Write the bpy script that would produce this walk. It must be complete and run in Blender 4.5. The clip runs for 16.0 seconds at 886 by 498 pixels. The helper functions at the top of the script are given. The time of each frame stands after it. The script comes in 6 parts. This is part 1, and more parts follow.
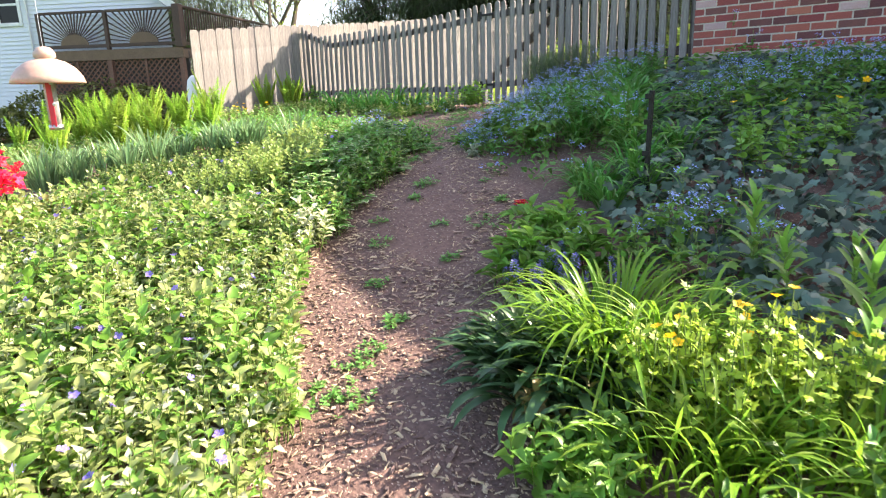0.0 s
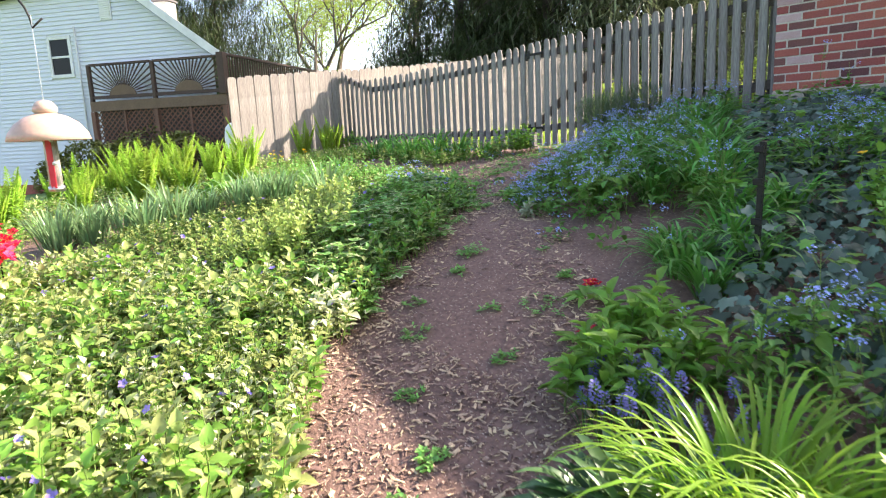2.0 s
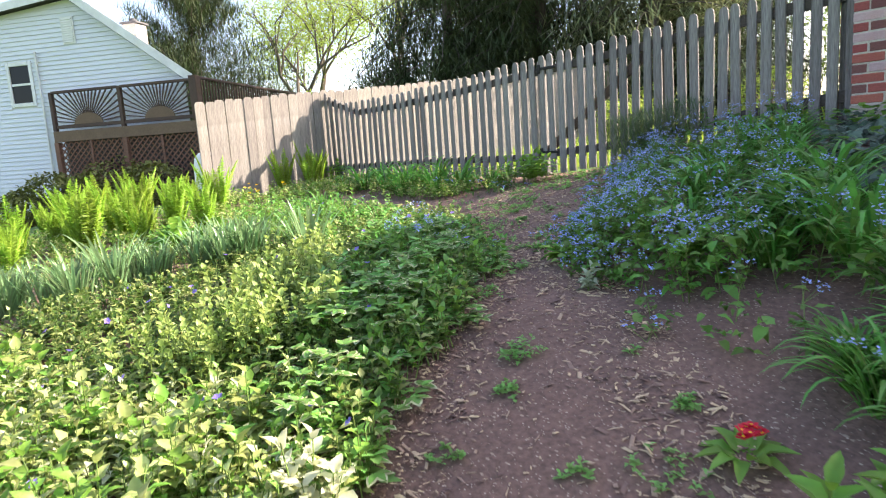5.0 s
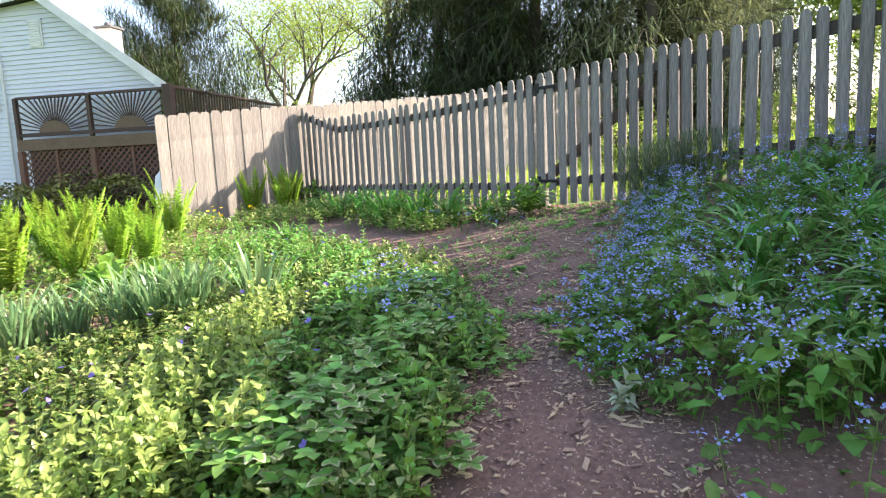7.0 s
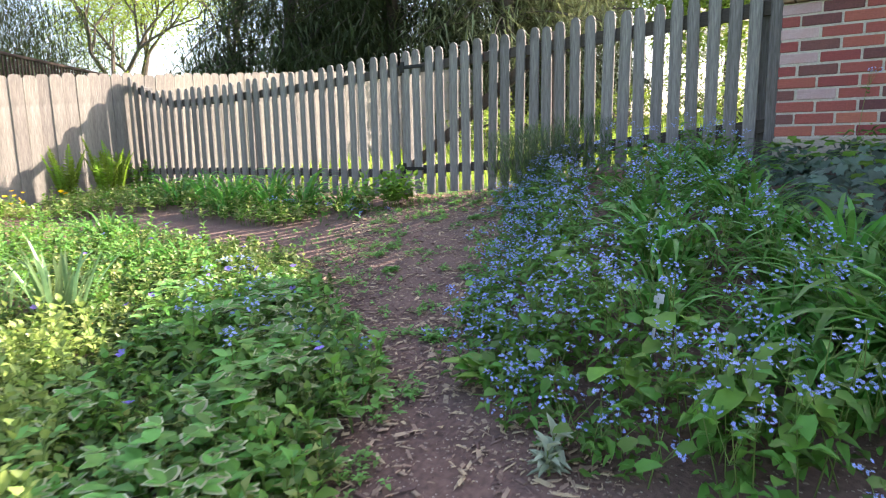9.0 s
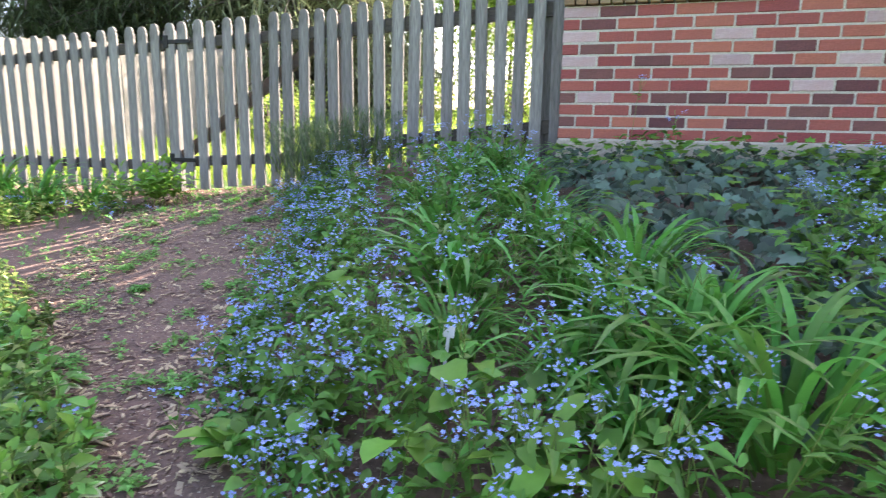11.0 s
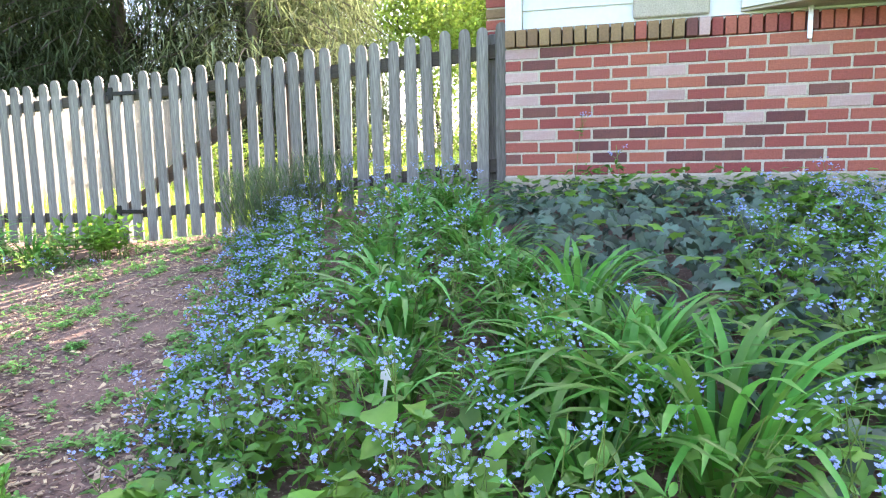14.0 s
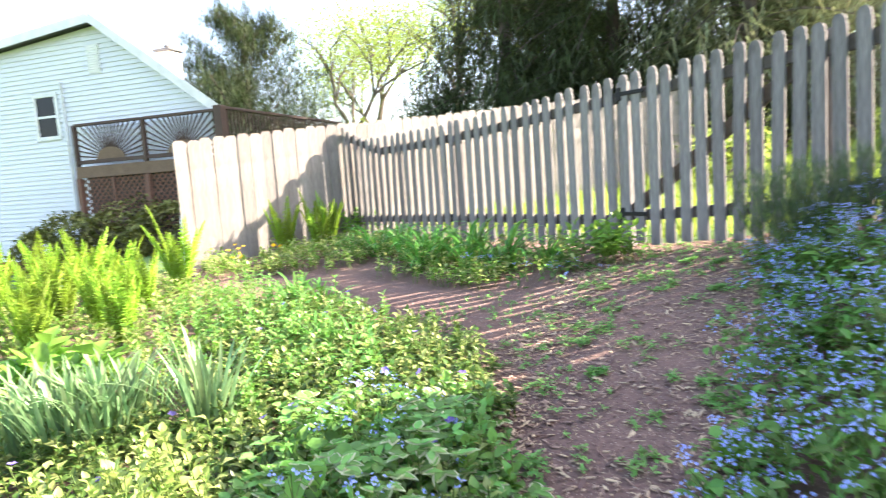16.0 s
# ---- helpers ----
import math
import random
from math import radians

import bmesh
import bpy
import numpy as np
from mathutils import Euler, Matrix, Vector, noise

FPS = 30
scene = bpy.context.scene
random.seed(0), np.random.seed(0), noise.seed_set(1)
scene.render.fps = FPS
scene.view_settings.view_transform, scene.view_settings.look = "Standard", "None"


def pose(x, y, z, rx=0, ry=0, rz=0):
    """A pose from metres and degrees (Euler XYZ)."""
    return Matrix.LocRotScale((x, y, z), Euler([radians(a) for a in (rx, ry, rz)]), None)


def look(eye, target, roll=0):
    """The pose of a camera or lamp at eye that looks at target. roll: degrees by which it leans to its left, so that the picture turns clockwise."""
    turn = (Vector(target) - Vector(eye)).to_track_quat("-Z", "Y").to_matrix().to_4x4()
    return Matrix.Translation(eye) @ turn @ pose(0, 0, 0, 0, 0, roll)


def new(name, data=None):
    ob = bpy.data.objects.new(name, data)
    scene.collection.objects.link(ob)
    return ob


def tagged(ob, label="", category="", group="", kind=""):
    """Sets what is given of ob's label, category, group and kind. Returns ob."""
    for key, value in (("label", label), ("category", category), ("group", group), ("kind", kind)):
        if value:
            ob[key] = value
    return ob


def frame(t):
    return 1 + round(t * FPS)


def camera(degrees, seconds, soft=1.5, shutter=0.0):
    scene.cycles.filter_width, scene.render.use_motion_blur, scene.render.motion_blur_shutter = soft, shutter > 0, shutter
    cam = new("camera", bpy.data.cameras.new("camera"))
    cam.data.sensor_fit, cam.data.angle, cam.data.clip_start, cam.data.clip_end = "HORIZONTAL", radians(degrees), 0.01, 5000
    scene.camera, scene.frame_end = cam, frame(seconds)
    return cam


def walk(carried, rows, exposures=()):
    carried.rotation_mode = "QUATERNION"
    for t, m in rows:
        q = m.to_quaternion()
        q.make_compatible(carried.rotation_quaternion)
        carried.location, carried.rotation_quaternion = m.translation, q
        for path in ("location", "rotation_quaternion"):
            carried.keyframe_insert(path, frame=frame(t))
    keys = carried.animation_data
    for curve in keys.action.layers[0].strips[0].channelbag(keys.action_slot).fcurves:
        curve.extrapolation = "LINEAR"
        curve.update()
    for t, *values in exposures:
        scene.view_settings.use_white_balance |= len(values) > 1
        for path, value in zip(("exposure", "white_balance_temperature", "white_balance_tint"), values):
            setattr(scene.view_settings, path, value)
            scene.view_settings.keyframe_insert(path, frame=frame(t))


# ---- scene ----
cam = camera(69.8, 16.0, soft=1.1, shutter=0.4)
PATH = [
    (0, (2.984, -6.08, -0.258), (1.562, -4.761, -0.747), -1.5),
    (0.5, (2.896, -5.924, -0.257), (1.435, -4.646, -0.738), -2.5),
    (1, (2.834, -5.799, -0.23), (1.326, -4.572, -0.7), -2.0),
    (1.5, (2.696, -5.709, -0.223), (1.14, -4.534, -0.664), -1.2),
    (2, (2.485, -5.643, -0.198), (0.955, -4.408, -0.566), -2.5),
    (2.5, (2.33, -5.542, -0.219), (0.816, -4.288, -0.584), -1.5),
    (3, (2.181, -5.391, -0.177), (0.643, -4.17, -0.553), -1.3),
    (3.5, (2.028, -5.296, -0.161), (0.45, -4.137, -0.568), -2.0),
    (4, (1.856, -5.239, -0.141), (0.306, -4.018, -0.465), -4.1),
    (4.2, (1.805, -5.206, -0.145), (0.272, -3.96, -0.46), -3.8),
    (6.3, (1.119, -4.75, -0.043), (-0.369, -3.452, -0.36), -3.9),
    (6.5, (1.072, -4.677, -0.039), (-0.421, -3.385, -0.361), -3.0),
    (7, (0.995, -4.533, 0.013), (-0.493, -3.225, -0.263), -2.6),
    (7.5, (0.867, -4.448, 0.003), (-0.532, -3.051, -0.299), -4.1),
    (8, (0.757, -4.418, 0.02), (-0.533, -2.929, -0.324), -4.4),
    (8.2, (0.733, -4.403, 0.01), (-0.519, -2.883, -0.339), -3.5),
    (10.3, (0.456, -3.897, 0.03), (-0.416, -2.132, -0.321), -0.4),
    (10.5, (0.478, -3.88, 0.041), (-0.308, -2.081, -0.338), -0.4),
    (11, (0.513, -3.86, 0.043), (-0.077, -1.985, -0.328), 1.1),
    (11.5, (0.541, -3.855, 0.043), (0.038, -1.951, -0.307), 0.9),
    (12, (0.561, -3.867, 0.049), (0.081, -1.953, -0.279), 0.4),
    (12.5, (0.57, -3.873, 0.047), (0.07, -1.961, -0.263), -0.1),
    (13, (0.572, -3.856, 0.04), (0.038, -1.952, -0.26), -0.5),
    (13.5, (0.578, -3.834, 0.033), (0.07, -1.922, -0.259), -0.6),
    (14, (0.586, -3.828, 0.036), (0.092, -1.905, -0.206), -0.9),
    (14.5, (0.563, -3.833, 0.027), (-0.171, -1.982, -0.164), -1.1),
    (15, (0.432, -3.778, 0.018), (-0.629, -2.097, -0.206), -1.4),
    (15.5, (0.281, -3.731, 0.097), (-1.138, -2.338, -0.113), -2.0),
    (16, (0.151, -3.568, 0.135), (-1.487, -2.442, -0.091), -3.9),
]
walk(cam, [(t, look(eye, target, roll)) for t, eye, target, roll in PATH],
     exposures=[(0.0, 2.0, 6900, 18), (4.0, 1.9, 6900, 18), (8.0, 1.95, 6900, 18), (10.5, 2.3, 6900, 18), (11.5, 2.74, 6900, 18), (12.5, 2.94, 6900, 18), (14.0, 3.02, 6900, 18), (15.0, 2.8, 6900, 18), (16.0, 2.55, 6900, 18)])

# ---- light: clear spring sky, sun from beyond the fence and the brick house ----
SUN_AZ, SUN_EL = radians(23.0), radians(32.0)   # azimuth clockwise from +y
world = bpy.data.worlds.new("sky")
scene.world = world
world.use_nodes = True
wn = world.node_tree.nodes
sky = wn.new("ShaderNodeTexSky")
sky.sky_type, sky.sun_disc = "NISHITA", False
sky.sun_elevation, sky.sun_rotation = SUN_EL, SUN_AZ
sky.air_density, sky.dust_density, sky.ozone_density = 1.0, 2.0, 1.0
wn["Background"].inputs["Strength"].default_value = 0.13
world.node_tree.links.new(sky.outputs[0], wn["Background"].inputs[0])
sun = new("sun", bpy.data.lights.new("sun", "SUN"))
sun.data.energy, sun.data.angle, sun.data.color = 4.9, radians(0.5), (1.0, 0.93, 0.82)
sun_way = Vector((math.sin(SUN_AZ) * math.cos(SUN_EL), math.cos(SUN_AZ) * math.cos(SUN_EL), math.sin(SUN_EL)))
sun.matrix_world = look(sun_way * 40, (0, 0, 0))


# ---- materials ----
def mat(name, colour, rough=0.7, vary=0.15, scale=8.0, bump=0.2, bump_scale=60.0, metal=0.0, second=None,
        amount=0.5, per_object=0.0, per_island=0.0, stretch=(1, 1, 1), through_light=0.0, spec=0.5):
    """A procedural surface: two colours mixed by coarse noise, fine grain, relief, and chance per object or island."""
    m = bpy.data.materials.new(name)
    m.use_nodes = True
    n, l = m.node_tree.nodes, m.node_tree.links
    bsdf = n["Principled BSDF"]
    bsdf.inputs["Roughness"].default_value = rough
    bsdf.inputs["Metallic"].default_value = metal
    bsdf.inputs["Specular IOR Level"].default_value = spec
    co = n.new("ShaderNodeTexCoord")
    mp = n.new("ShaderNodeMapping")
    mp.inputs["Scale"].default_value = stretch
    l.new(co.outputs["Object"], mp.inputs[0])
    big = n.new("ShaderNodeTexNoise")
    big.inputs["Scale"].default_value, big.inputs["Detail"].default_value = scale, 5
    fine = n.new("ShaderNodeTexNoise")
    fine.inputs["Scale"].default_value, fine.inputs["Detail"].default_value = bump_scale, 6
    for x in (big, fine):
        l.new(mp.outputs[0], x.inputs["Vector"])
    ramp = n.new("ShaderNodeMapRange")
    ramp.inputs["From Min"].default_value, ramp.inputs["From Max"].default_value = 0.3, 0.7
    l.new(big.outputs["Fac"], ramp.inputs["Value"])
    mix = n.new("ShaderNodeMix")
    mix.data_type = "RGBA"
    two = second or tuple(c * 0.6 for c in colour)
    mix.inputs[6].default_value, mix.inputs[7].default_value = (*colour, 1), (*two, 1)
    gain = n.new("ShaderNodeMath")
    gain.operation, gain.inputs[1].default_value = "MULTIPLY", amount
    l.new(ramp.outputs[0], gain.inputs[0])
    l.new(gain.outputs[0], mix.inputs[0])
    hsv = n.new("ShaderNodeHueSaturation")
    l.new(mix.outputs[2], hsv.inputs["Color"])
    val = n.new("ShaderNodeMapRange")
    val.inputs["From Min"].default_value, val.inputs["From Max"].default_value = 0.25, 0.75
    val.inputs["To Min"].default_value, val.inputs["To Max"].default_value = 1 - vary, 1 + vary
    l.new(fine.outputs["Fac"], val.inputs["Value"])
    last = val.outputs[0]
    if per_object or per_island:
        if per_object:
            src, k = n.new("ShaderNodeObjectInfo").outputs["Random"], per_object
        else:
            src, k = n.new("ShaderNodeNewGeometry").outputs["Random Per Island"], per_island
        r = n.new("ShaderNodeMapRange")
        r.inputs["To Min"].default_value, r.inputs["To Max"].default_value = 1 - k, 1 + k
        l.new(src, r.inputs["Value"])
        mul = n.new("ShaderNodeMath")
        mul.operation = "MULTIPLY"
        l.new(last, mul.inputs[0])
        l.new(r.outputs[0], mul.inputs[1])
        last = mul.outputs[0]
        hue = n.new("ShaderNodeMapRange")
        hue.inputs["To Min"].default_value, hue.inputs["To Max"].default_value = 0.5 - 0.05 * k, 0.5 + 0.05 * k
        l.new(src, hue.inputs["Value"])
        l.new(hue.outputs[0], hsv.inputs["Hue"])
    l.new(last, hsv.inputs["Value"])
    l.new(hsv.outputs[0], bsdf.inputs["Base Color"])
    if bump:
        bp = n.new("ShaderNodeBump")
        bp.inputs["Strength"].default_value, bp.inputs["Distance"].default_value = bump, 0.01
        l.new(fine.outputs["Fac"], bp.inputs["Height"])
        l.new(bp.outputs[0], bsdf.inputs["Normal"])
    if through_light:
        tr = n.new("ShaderNodeBsdfTranslucent")
        l.new(hsv.outputs[0], tr.inputs["Color"])
        ms = n.new("ShaderNodeMixShader")
        ms.inputs[0].default_value = through_light
        l.new(bsdf.outputs[0], ms.inputs[1])
        l.new(tr.outputs[0], ms.inputs[2])
        l.new(ms.outputs[0], n["Material Output"].inputs[0])
    return m


def leaf_mat(name, colour, second=None, rough=0.5, k=0.3, light=0.4, amount=0.6, single=False):
    warm = lambda c: (c[0] * 1.14, c[1], c[2])
    colour, second = warm(colour), warm(second or colour)
    return mat(name, colour, rough=rough, vary=0.12, scale=3.0, bump=0.0, bump_scale=40, second=second,
               amount=amount, per_object=k if single else 0.0, per_island=0.0 if single else k, through_light=light, spec=0.4)


M_SOIL = mat("soil", (0.182, 0.106, 0.079), 0.95, 0.35, 2.2, 0.8, 55.0, second=(0.14, 0.082, 0.063), amount=0.8)


def strew(m, scale, limit, share, colour):
    """Lays small pale flecks of wood and leaf litter over a soil material."""
    nt = m.node_tree
    n, ln = nt.nodes, nt.links
    base = n["Principled BSDF"].inputs["Base Color"]
    source = base.links[0].from_socket
    geo = n.new("ShaderNodeNewGeometry")
    scl = n.new("ShaderNodeMapping")
    scl.inputs["Scale"].default_value = (1.0, 1.9, 1.0)
    scl.inputs["Rotation"].default_value = (0.0, 0.0, 0.6)
    vor = n.new("ShaderNodeTexVoronoi")
    vor.inputs["Scale"].default_value = scale
    sep = n.new("ShaderNodeSeparateColor")
    size = n.new("ShaderNodeMath")
    size.operation = "MULTIPLY_ADD"
    size.inputs[1].default_value, size.inputs[2].default_value = limit / (1 - share), -limit * share / (1 - share)
    less = n.new("ShaderNodeMath")
    less.operation = "LESS_THAN"
    mix = n.new("ShaderNodeMix")
    mix.data_type = "RGBA"
    mix.inputs["B"].default_value = (*colour, 1)
    ln.new(geo.outputs["Position"], scl.inputs["Vector"])
    ln.new(scl.outputs[0], vor.inputs["Vector"])
    ln.new(vor.outputs["Color"], sep.inputs[0])
    ln.new(sep.outputs[0], size.inputs[0])
    ln.new(vor.outputs["Distance"], less.inputs[0])
    ln.new(size.outputs[0], less.inputs[1])
    ln.new(less.outputs[0], mix.inputs["Factor"])
    ln.new(source, mix.inputs["A"])
    ln.new(mix.outputs["Result"], base)


strew(M_SOIL, 44.0, 0.38, 0.78, (0.32, 0.23, 0.17))
strew(M_SOIL, 95.0, 0.40, 0.72, (0.46, 0.36, 0.28))
M_GRASS_GROUND = mat("grass_ground", (0.10, 0.19, 0.03), 0.9, 0.4, 2.0, 0.8, 30.0, second=(0.05, 0.10, 0.02))
M_CHIP = mat("wood_chip", (0.40, 0.268, 0.185), 0.85, 0.2, 20, 0.3, 80, per_island=0.65)
M_GREY_WOOD = mat("weathered_grey_wood", (0.25, 0.235, 0.22), 0.85, 0.4, 3.0, 0.5, 26.0, second=(0.11, 0.098, 0.09), amount=0.9,
                  per_object=0.22, stretch=(6, 6, 0.5))
M_TAN_WOOD = mat("weathered_tan_wood", (0.325, 0.29, 0.25), 0.85, 0.32, 3.0, 0.5, 28.0, second=(0.2, 0.172, 0.145), amount=0.8,
                 per_object=0.14, stretch=(6, 6, 0.5))
# rails, brace and timber; also the painted shade under the deck
M_DARK_WOOD_AND_SHADE = mat("dark_old_wood_and_deck_shade", (0.075, 0.062, 0.052), 0.9, 0.3, 4.0, 0.5, 30.0, stretch=(0.6, 6, 6))
M_DECK = mat("brown_stained_wood", (0.075, 0.041, 0.027), 0.7, 0.2, 3.0, 0.3, 30.0, per_object=0.1)
M_DECK_LIGHT = mat("light_brown_wood", (0.17, 0.105, 0.062), 0.75, 0.2, 3.0, 0.3, 30.0)
M_LATTICE = mat("reddish_brown_lattice", (0.19, 0.095, 0.06), 0.8, 0.2, 3.0, 0.3, 30.0)
M_SIDING = mat("white_vinyl_siding", (0.70, 0.71, 0.74), 0.5, 0.04, 1.0, 0.05, 40.0, second=(0.64, 0.655, 0.69), amount=0.5)
M_WHITE = mat("white_painted_trim", (0.78, 0.77, 0.74), 0.5, 0.05, 4.0, 0.05, 60.0)
M_SHINGLE = mat("grey_roof_shingles", (0.13, 0.125, 0.12), 0.9, 0.4, 20.0, 0.6, 60.0)
M_MORTAR = mat("pale_mortar", (0.53, 0.47, 0.40), 0.95, 0.2, 10.0, 0.8, 120.0)
M_CONCRETE = mat("tan_concrete", (0.44, 0.38, 0.30), 0.95, 0.2, 6.0, 0.6, 90.0)
M_BRICK = [mat("red_brick", (0.33, 0.086, 0.07), 0.9, 0.25, 14, 0.5, 110, second=(0.26, 0.078, 0.065), per_object=0.22),
           mat("orange_red_brick", (0.37, 0.108, 0.08), 0.9, 0.2, 14, 0.5, 110, second=(0.31, 0.088, 0.07), per_object=0.18),
           mat("dark_brown_brick", (0.135, 0.052, 0.052), 0.9, 0.25, 14, 0.5, 110, second=(0.19, 0.066, 0.06), per_object=0.2),
           mat("whitish_brick", (0.47, 0.335, 0.335), 0.9, 0.15, 14, 0.4, 110, second=(0.42, 0.24, 0.23), per_object=0.12),
           mat("tan_brown_brick", (0.27, 0.17, 0.095), 0.9, 0.25, 14, 0.5, 110, second=(0.19, 0.12, 0.07), per_object=0.2)]
M_IRON = mat("black_iron", (0.02, 0.019, 0.018), 0.55, 0.3, 10, 0.3, 90, metal=0.6)
M_DARK_GLASS = mat("dark_window_glass", (0.012, 0.014, 0.017), 0.12, 0.05, 1, 0, spec=0.15)
M_STEEL = mat("galvanised_metal", (0.55, 0.55, 0.55), 0.35, 0.1, 10, 0.1, 60, metal=1.0)


# ---- mesh helpers ----
def link_mesh(name, bm, material, parent=None, m=None, smooth=False):
    me = bpy.data.meshes.new(name)
    bm.to_mesh(me)
    bm.free()
    for x in (material if isinstance(material, list) else [material]):
        me.materials.append(x)
    if smooth:
        me.polygons.foreach_set("use_smooth", [True] * len(me.polygons))
    ob = new(name, me)
    if parent is not None:
        ob.parent = parent
    if m is not None:
        ob.matrix_basis = m
    return ob


def part(name, bm, material, parent, label="", m=None, smooth=False):
    ob = link_mesh(name, bm, material, parent, m, smooth)
    if label:
        ob["label"] = label
    return ob


def thing(name, m, label, category, group="", kind=""):
    ob = new(name)
    ob.empty_display_size = 0.1
    ob.matrix_basis = m
    return tagged(ob, label, category, group, kind)


def box(bm, lo, hi, bevel=0.0, m=None):
    r = bmesh.ops.create_cube(bm, size=1.0)
    vs = r["verts"]
    for v in vs:
        v.co = Vector([lo[i] + (v.co[i] + 0.5) * (hi[i] - lo[i]) for i in range(3)])
        if m is not None:
            v.co = m @ v.co
    if bevel:
        bmesh.ops.bevel(bm, geom=list({e for v in vs for e in v.link_edges}), offset=bevel, segments=1, affect="EDGES")
    return vs


def beam(bm, a, b, w, h, bevel=0.0):
    """A squared bar from a to b, w wide sideways and h high."""
    a, b = Vector(a), Vector(b)
    d = (b - a).normalized()
    side = d.cross(Vector((0, 0, 1)))
    side = side.normalized() if side.length > 1e-4 else Vector((1, 0, 0))
    up = side.cross(d)
    m = Matrix((( *side, 0), (*d, 0), (*up, 0), (0, 0, 0, 1))).transposed()
    m.translation = a
    return box(bm, (-w / 2, 0, -h / 2), (w / 2, (b - a).length, h / 2), bevel, m)


def tube(bm, pts, radii, sides=7, caps=True):
    rings = []
    for i, p in enumerate(pts):
        p = Vector(p)
        d = (Vector(pts[min(i + 1, len(pts) - 1)]) - Vector(pts[max(i - 1, 0)])).normalized()
        u = d.cross(Vector((0.31, 0.17, 0.93)))
        u = u.normalized() if u.length > 1e-3 else Vector((1, 0, 0))
        w = d.cross(u)
        rings.append([bm.verts.new(p + radii[i] * (math.cos(a) * u + math.sin(a) * w))
                      for a in [2 * math.pi * k / sides for k in range(sides)]])
    for r, q in zip(rings, rings[1:]):
        for k in range(sides):
            bm.faces.new((r[k], r[(k + 1) % sides], q[(k + 1) % sides], q[k]))
    if caps:
        bm.faces.new(rings[0][::-1])
        bm.faces.new(rings[-1])


def ridge(bm, profile, steps=24, m=None):
    """Turns a profile of (radius, height) round z."""
    rings = []
    for r, z in profile:
        rings.append([bm.verts.new((m or Matrix()) @ Vector((r * math.cos(a), r * math.sin(a), z)))
                      for a in [2 * math.pi * k / steps for k in range(steps)]])
    for r, q in zip(rings, rings[1:]):
        for k in range(steps):
            bm.faces.new((r[k], r[(k + 1) % steps], q[(k + 1) % steps], q[k]))


# ---- the lie of the land ----
LAND = [(3.2, -6.4, -1.42), (1.38, -5.0, -1.23), (0.95, -4.5, -1.13), (0.5, -4.12, -0.99), (-0.24, -3.32, -0.74), (-0.78, -2.3, -0.66),
        (-1.04, -2.0, -0.65), (-1.7, -1.0, -0.53), (-2.5, 0.1, -0.46), (-0.86, 0.1, -0.18), (0.0, 0.0, -0.15), (3.0, 0.0, -0.15),
        (6.0, 0.0, -0.15), (0.5, -1.7, -0.42), (2.5, -1.7, -0.5), (5.0, -2.0, -0.6), (0.95, -3.5, -0.87), (1.5, -3.3, -0.85),
        (2.6, -3.9, -1.1), (4.5, -5.0, -1.3), (-0.6, -3.8, -0.85), (-1.5, -4.5, -0.98), (0.3, -5.5, -1.2), (-3.2, -4.0, -0.85),
        (-4.6, -0.2, -0.5), (-6.63, -0.3, -0.5), (-6.63, -2.2, -0.66), (-6.5, -4.5, -0.95), (-10.0, -5.0, -1.2), (-14.0, 0.0, -0.9),
        (-20.0, -2.0, -1.5), (-20.0, -12.0, -1.7), (-5.0, -10.0, -1.9), (4.0, -11.0, -2.0), (10.0, -6.0, -1.6), (-3.0, 3.0, -0.25),
        (-6.63, 3.0, -0.35), (0.0, 4.0, 0.1), (-3.0, 12.0, 0.6), (5.0, 12.0, 0.8), (-16.0, 10.0, -0.3), (-30.0, 25.0, 0.0),
        (10.0, 25.0, 1.0)]


def solve_land():
    p = np.array(LAND)
    d = np.linalg.norm(p[:, None, :2] - p[None, :, :2], axis=2)
    a = np.zeros((len(p) + 3, len(p) + 3))
    a[:len(p), :len(p)] = np.sqrt(d * d + 0.3) + 0.02 * np.eye(len(p)) * -1
    q = np.c_[np.ones(len(p)), p[:, :2]]
    a[:len(p), len(p):], a[len(p):, :len(p)] = q, q.T
    return p, np.linalg.solve(a, np.r_[p[:, 2], 0, 0, 0])


LAND_P, LAND_W = solve_land()


def ground_z(x, y):
    far = max(abs(x), abs(y))
    fx, fy = (x, y) if far < 28 else (x * 28 / far, y * 28 / far)
    d = np.hypot(LAND_P[:, 0] - fx, LAND_P[:, 1] - fy)
    return float(np.sqrt(d * d + 0.3) @ LAND_W[:-3] + LAND_W[-3] + LAND_W[-2] * fx + LAND_W[-1] * fy)


# the trodden path: its middle line and half widths
PATH_LINE = [(3.2, -6.5, 0.45), (2.3, -5.65, 0.4), (1.75, -5.1, 0.33), (1.3, -4.75, 0.3), (0.85, -4.35, 0.38), (0.45, -3.85, 0.42), (0.05, -3.4, 0.3),
             (-0.4, -2.95, 0.16), (-0.75, -2.55, 0.2), (-1.15, -2.05, 0.4), (-1.55, -1.5, 0.5), (-1.9, -0.8, 0.48), (-2.3, -0.1, 0.5), (-2.5, 0.6, 0.5)]


def path_distance(x, y):
    """Metres outside the path's edge (negative inside)."""
    best = 9.0
    for (ax, ay, aw), (bx, by, bw) in zip(PATH_LINE, PATH_LINE[1:]):
        ex, ey = bx - ax, by - ay
        k = max(0.0, min(1.0, ((x - ax) * ex + (y - ay) * ey) / (ex * ex + ey * ey)))
        best = min(best, math.hypot(x - ax - k * ex, y - ay - k * ey) - (aw + k * (bw - aw)))
    return best


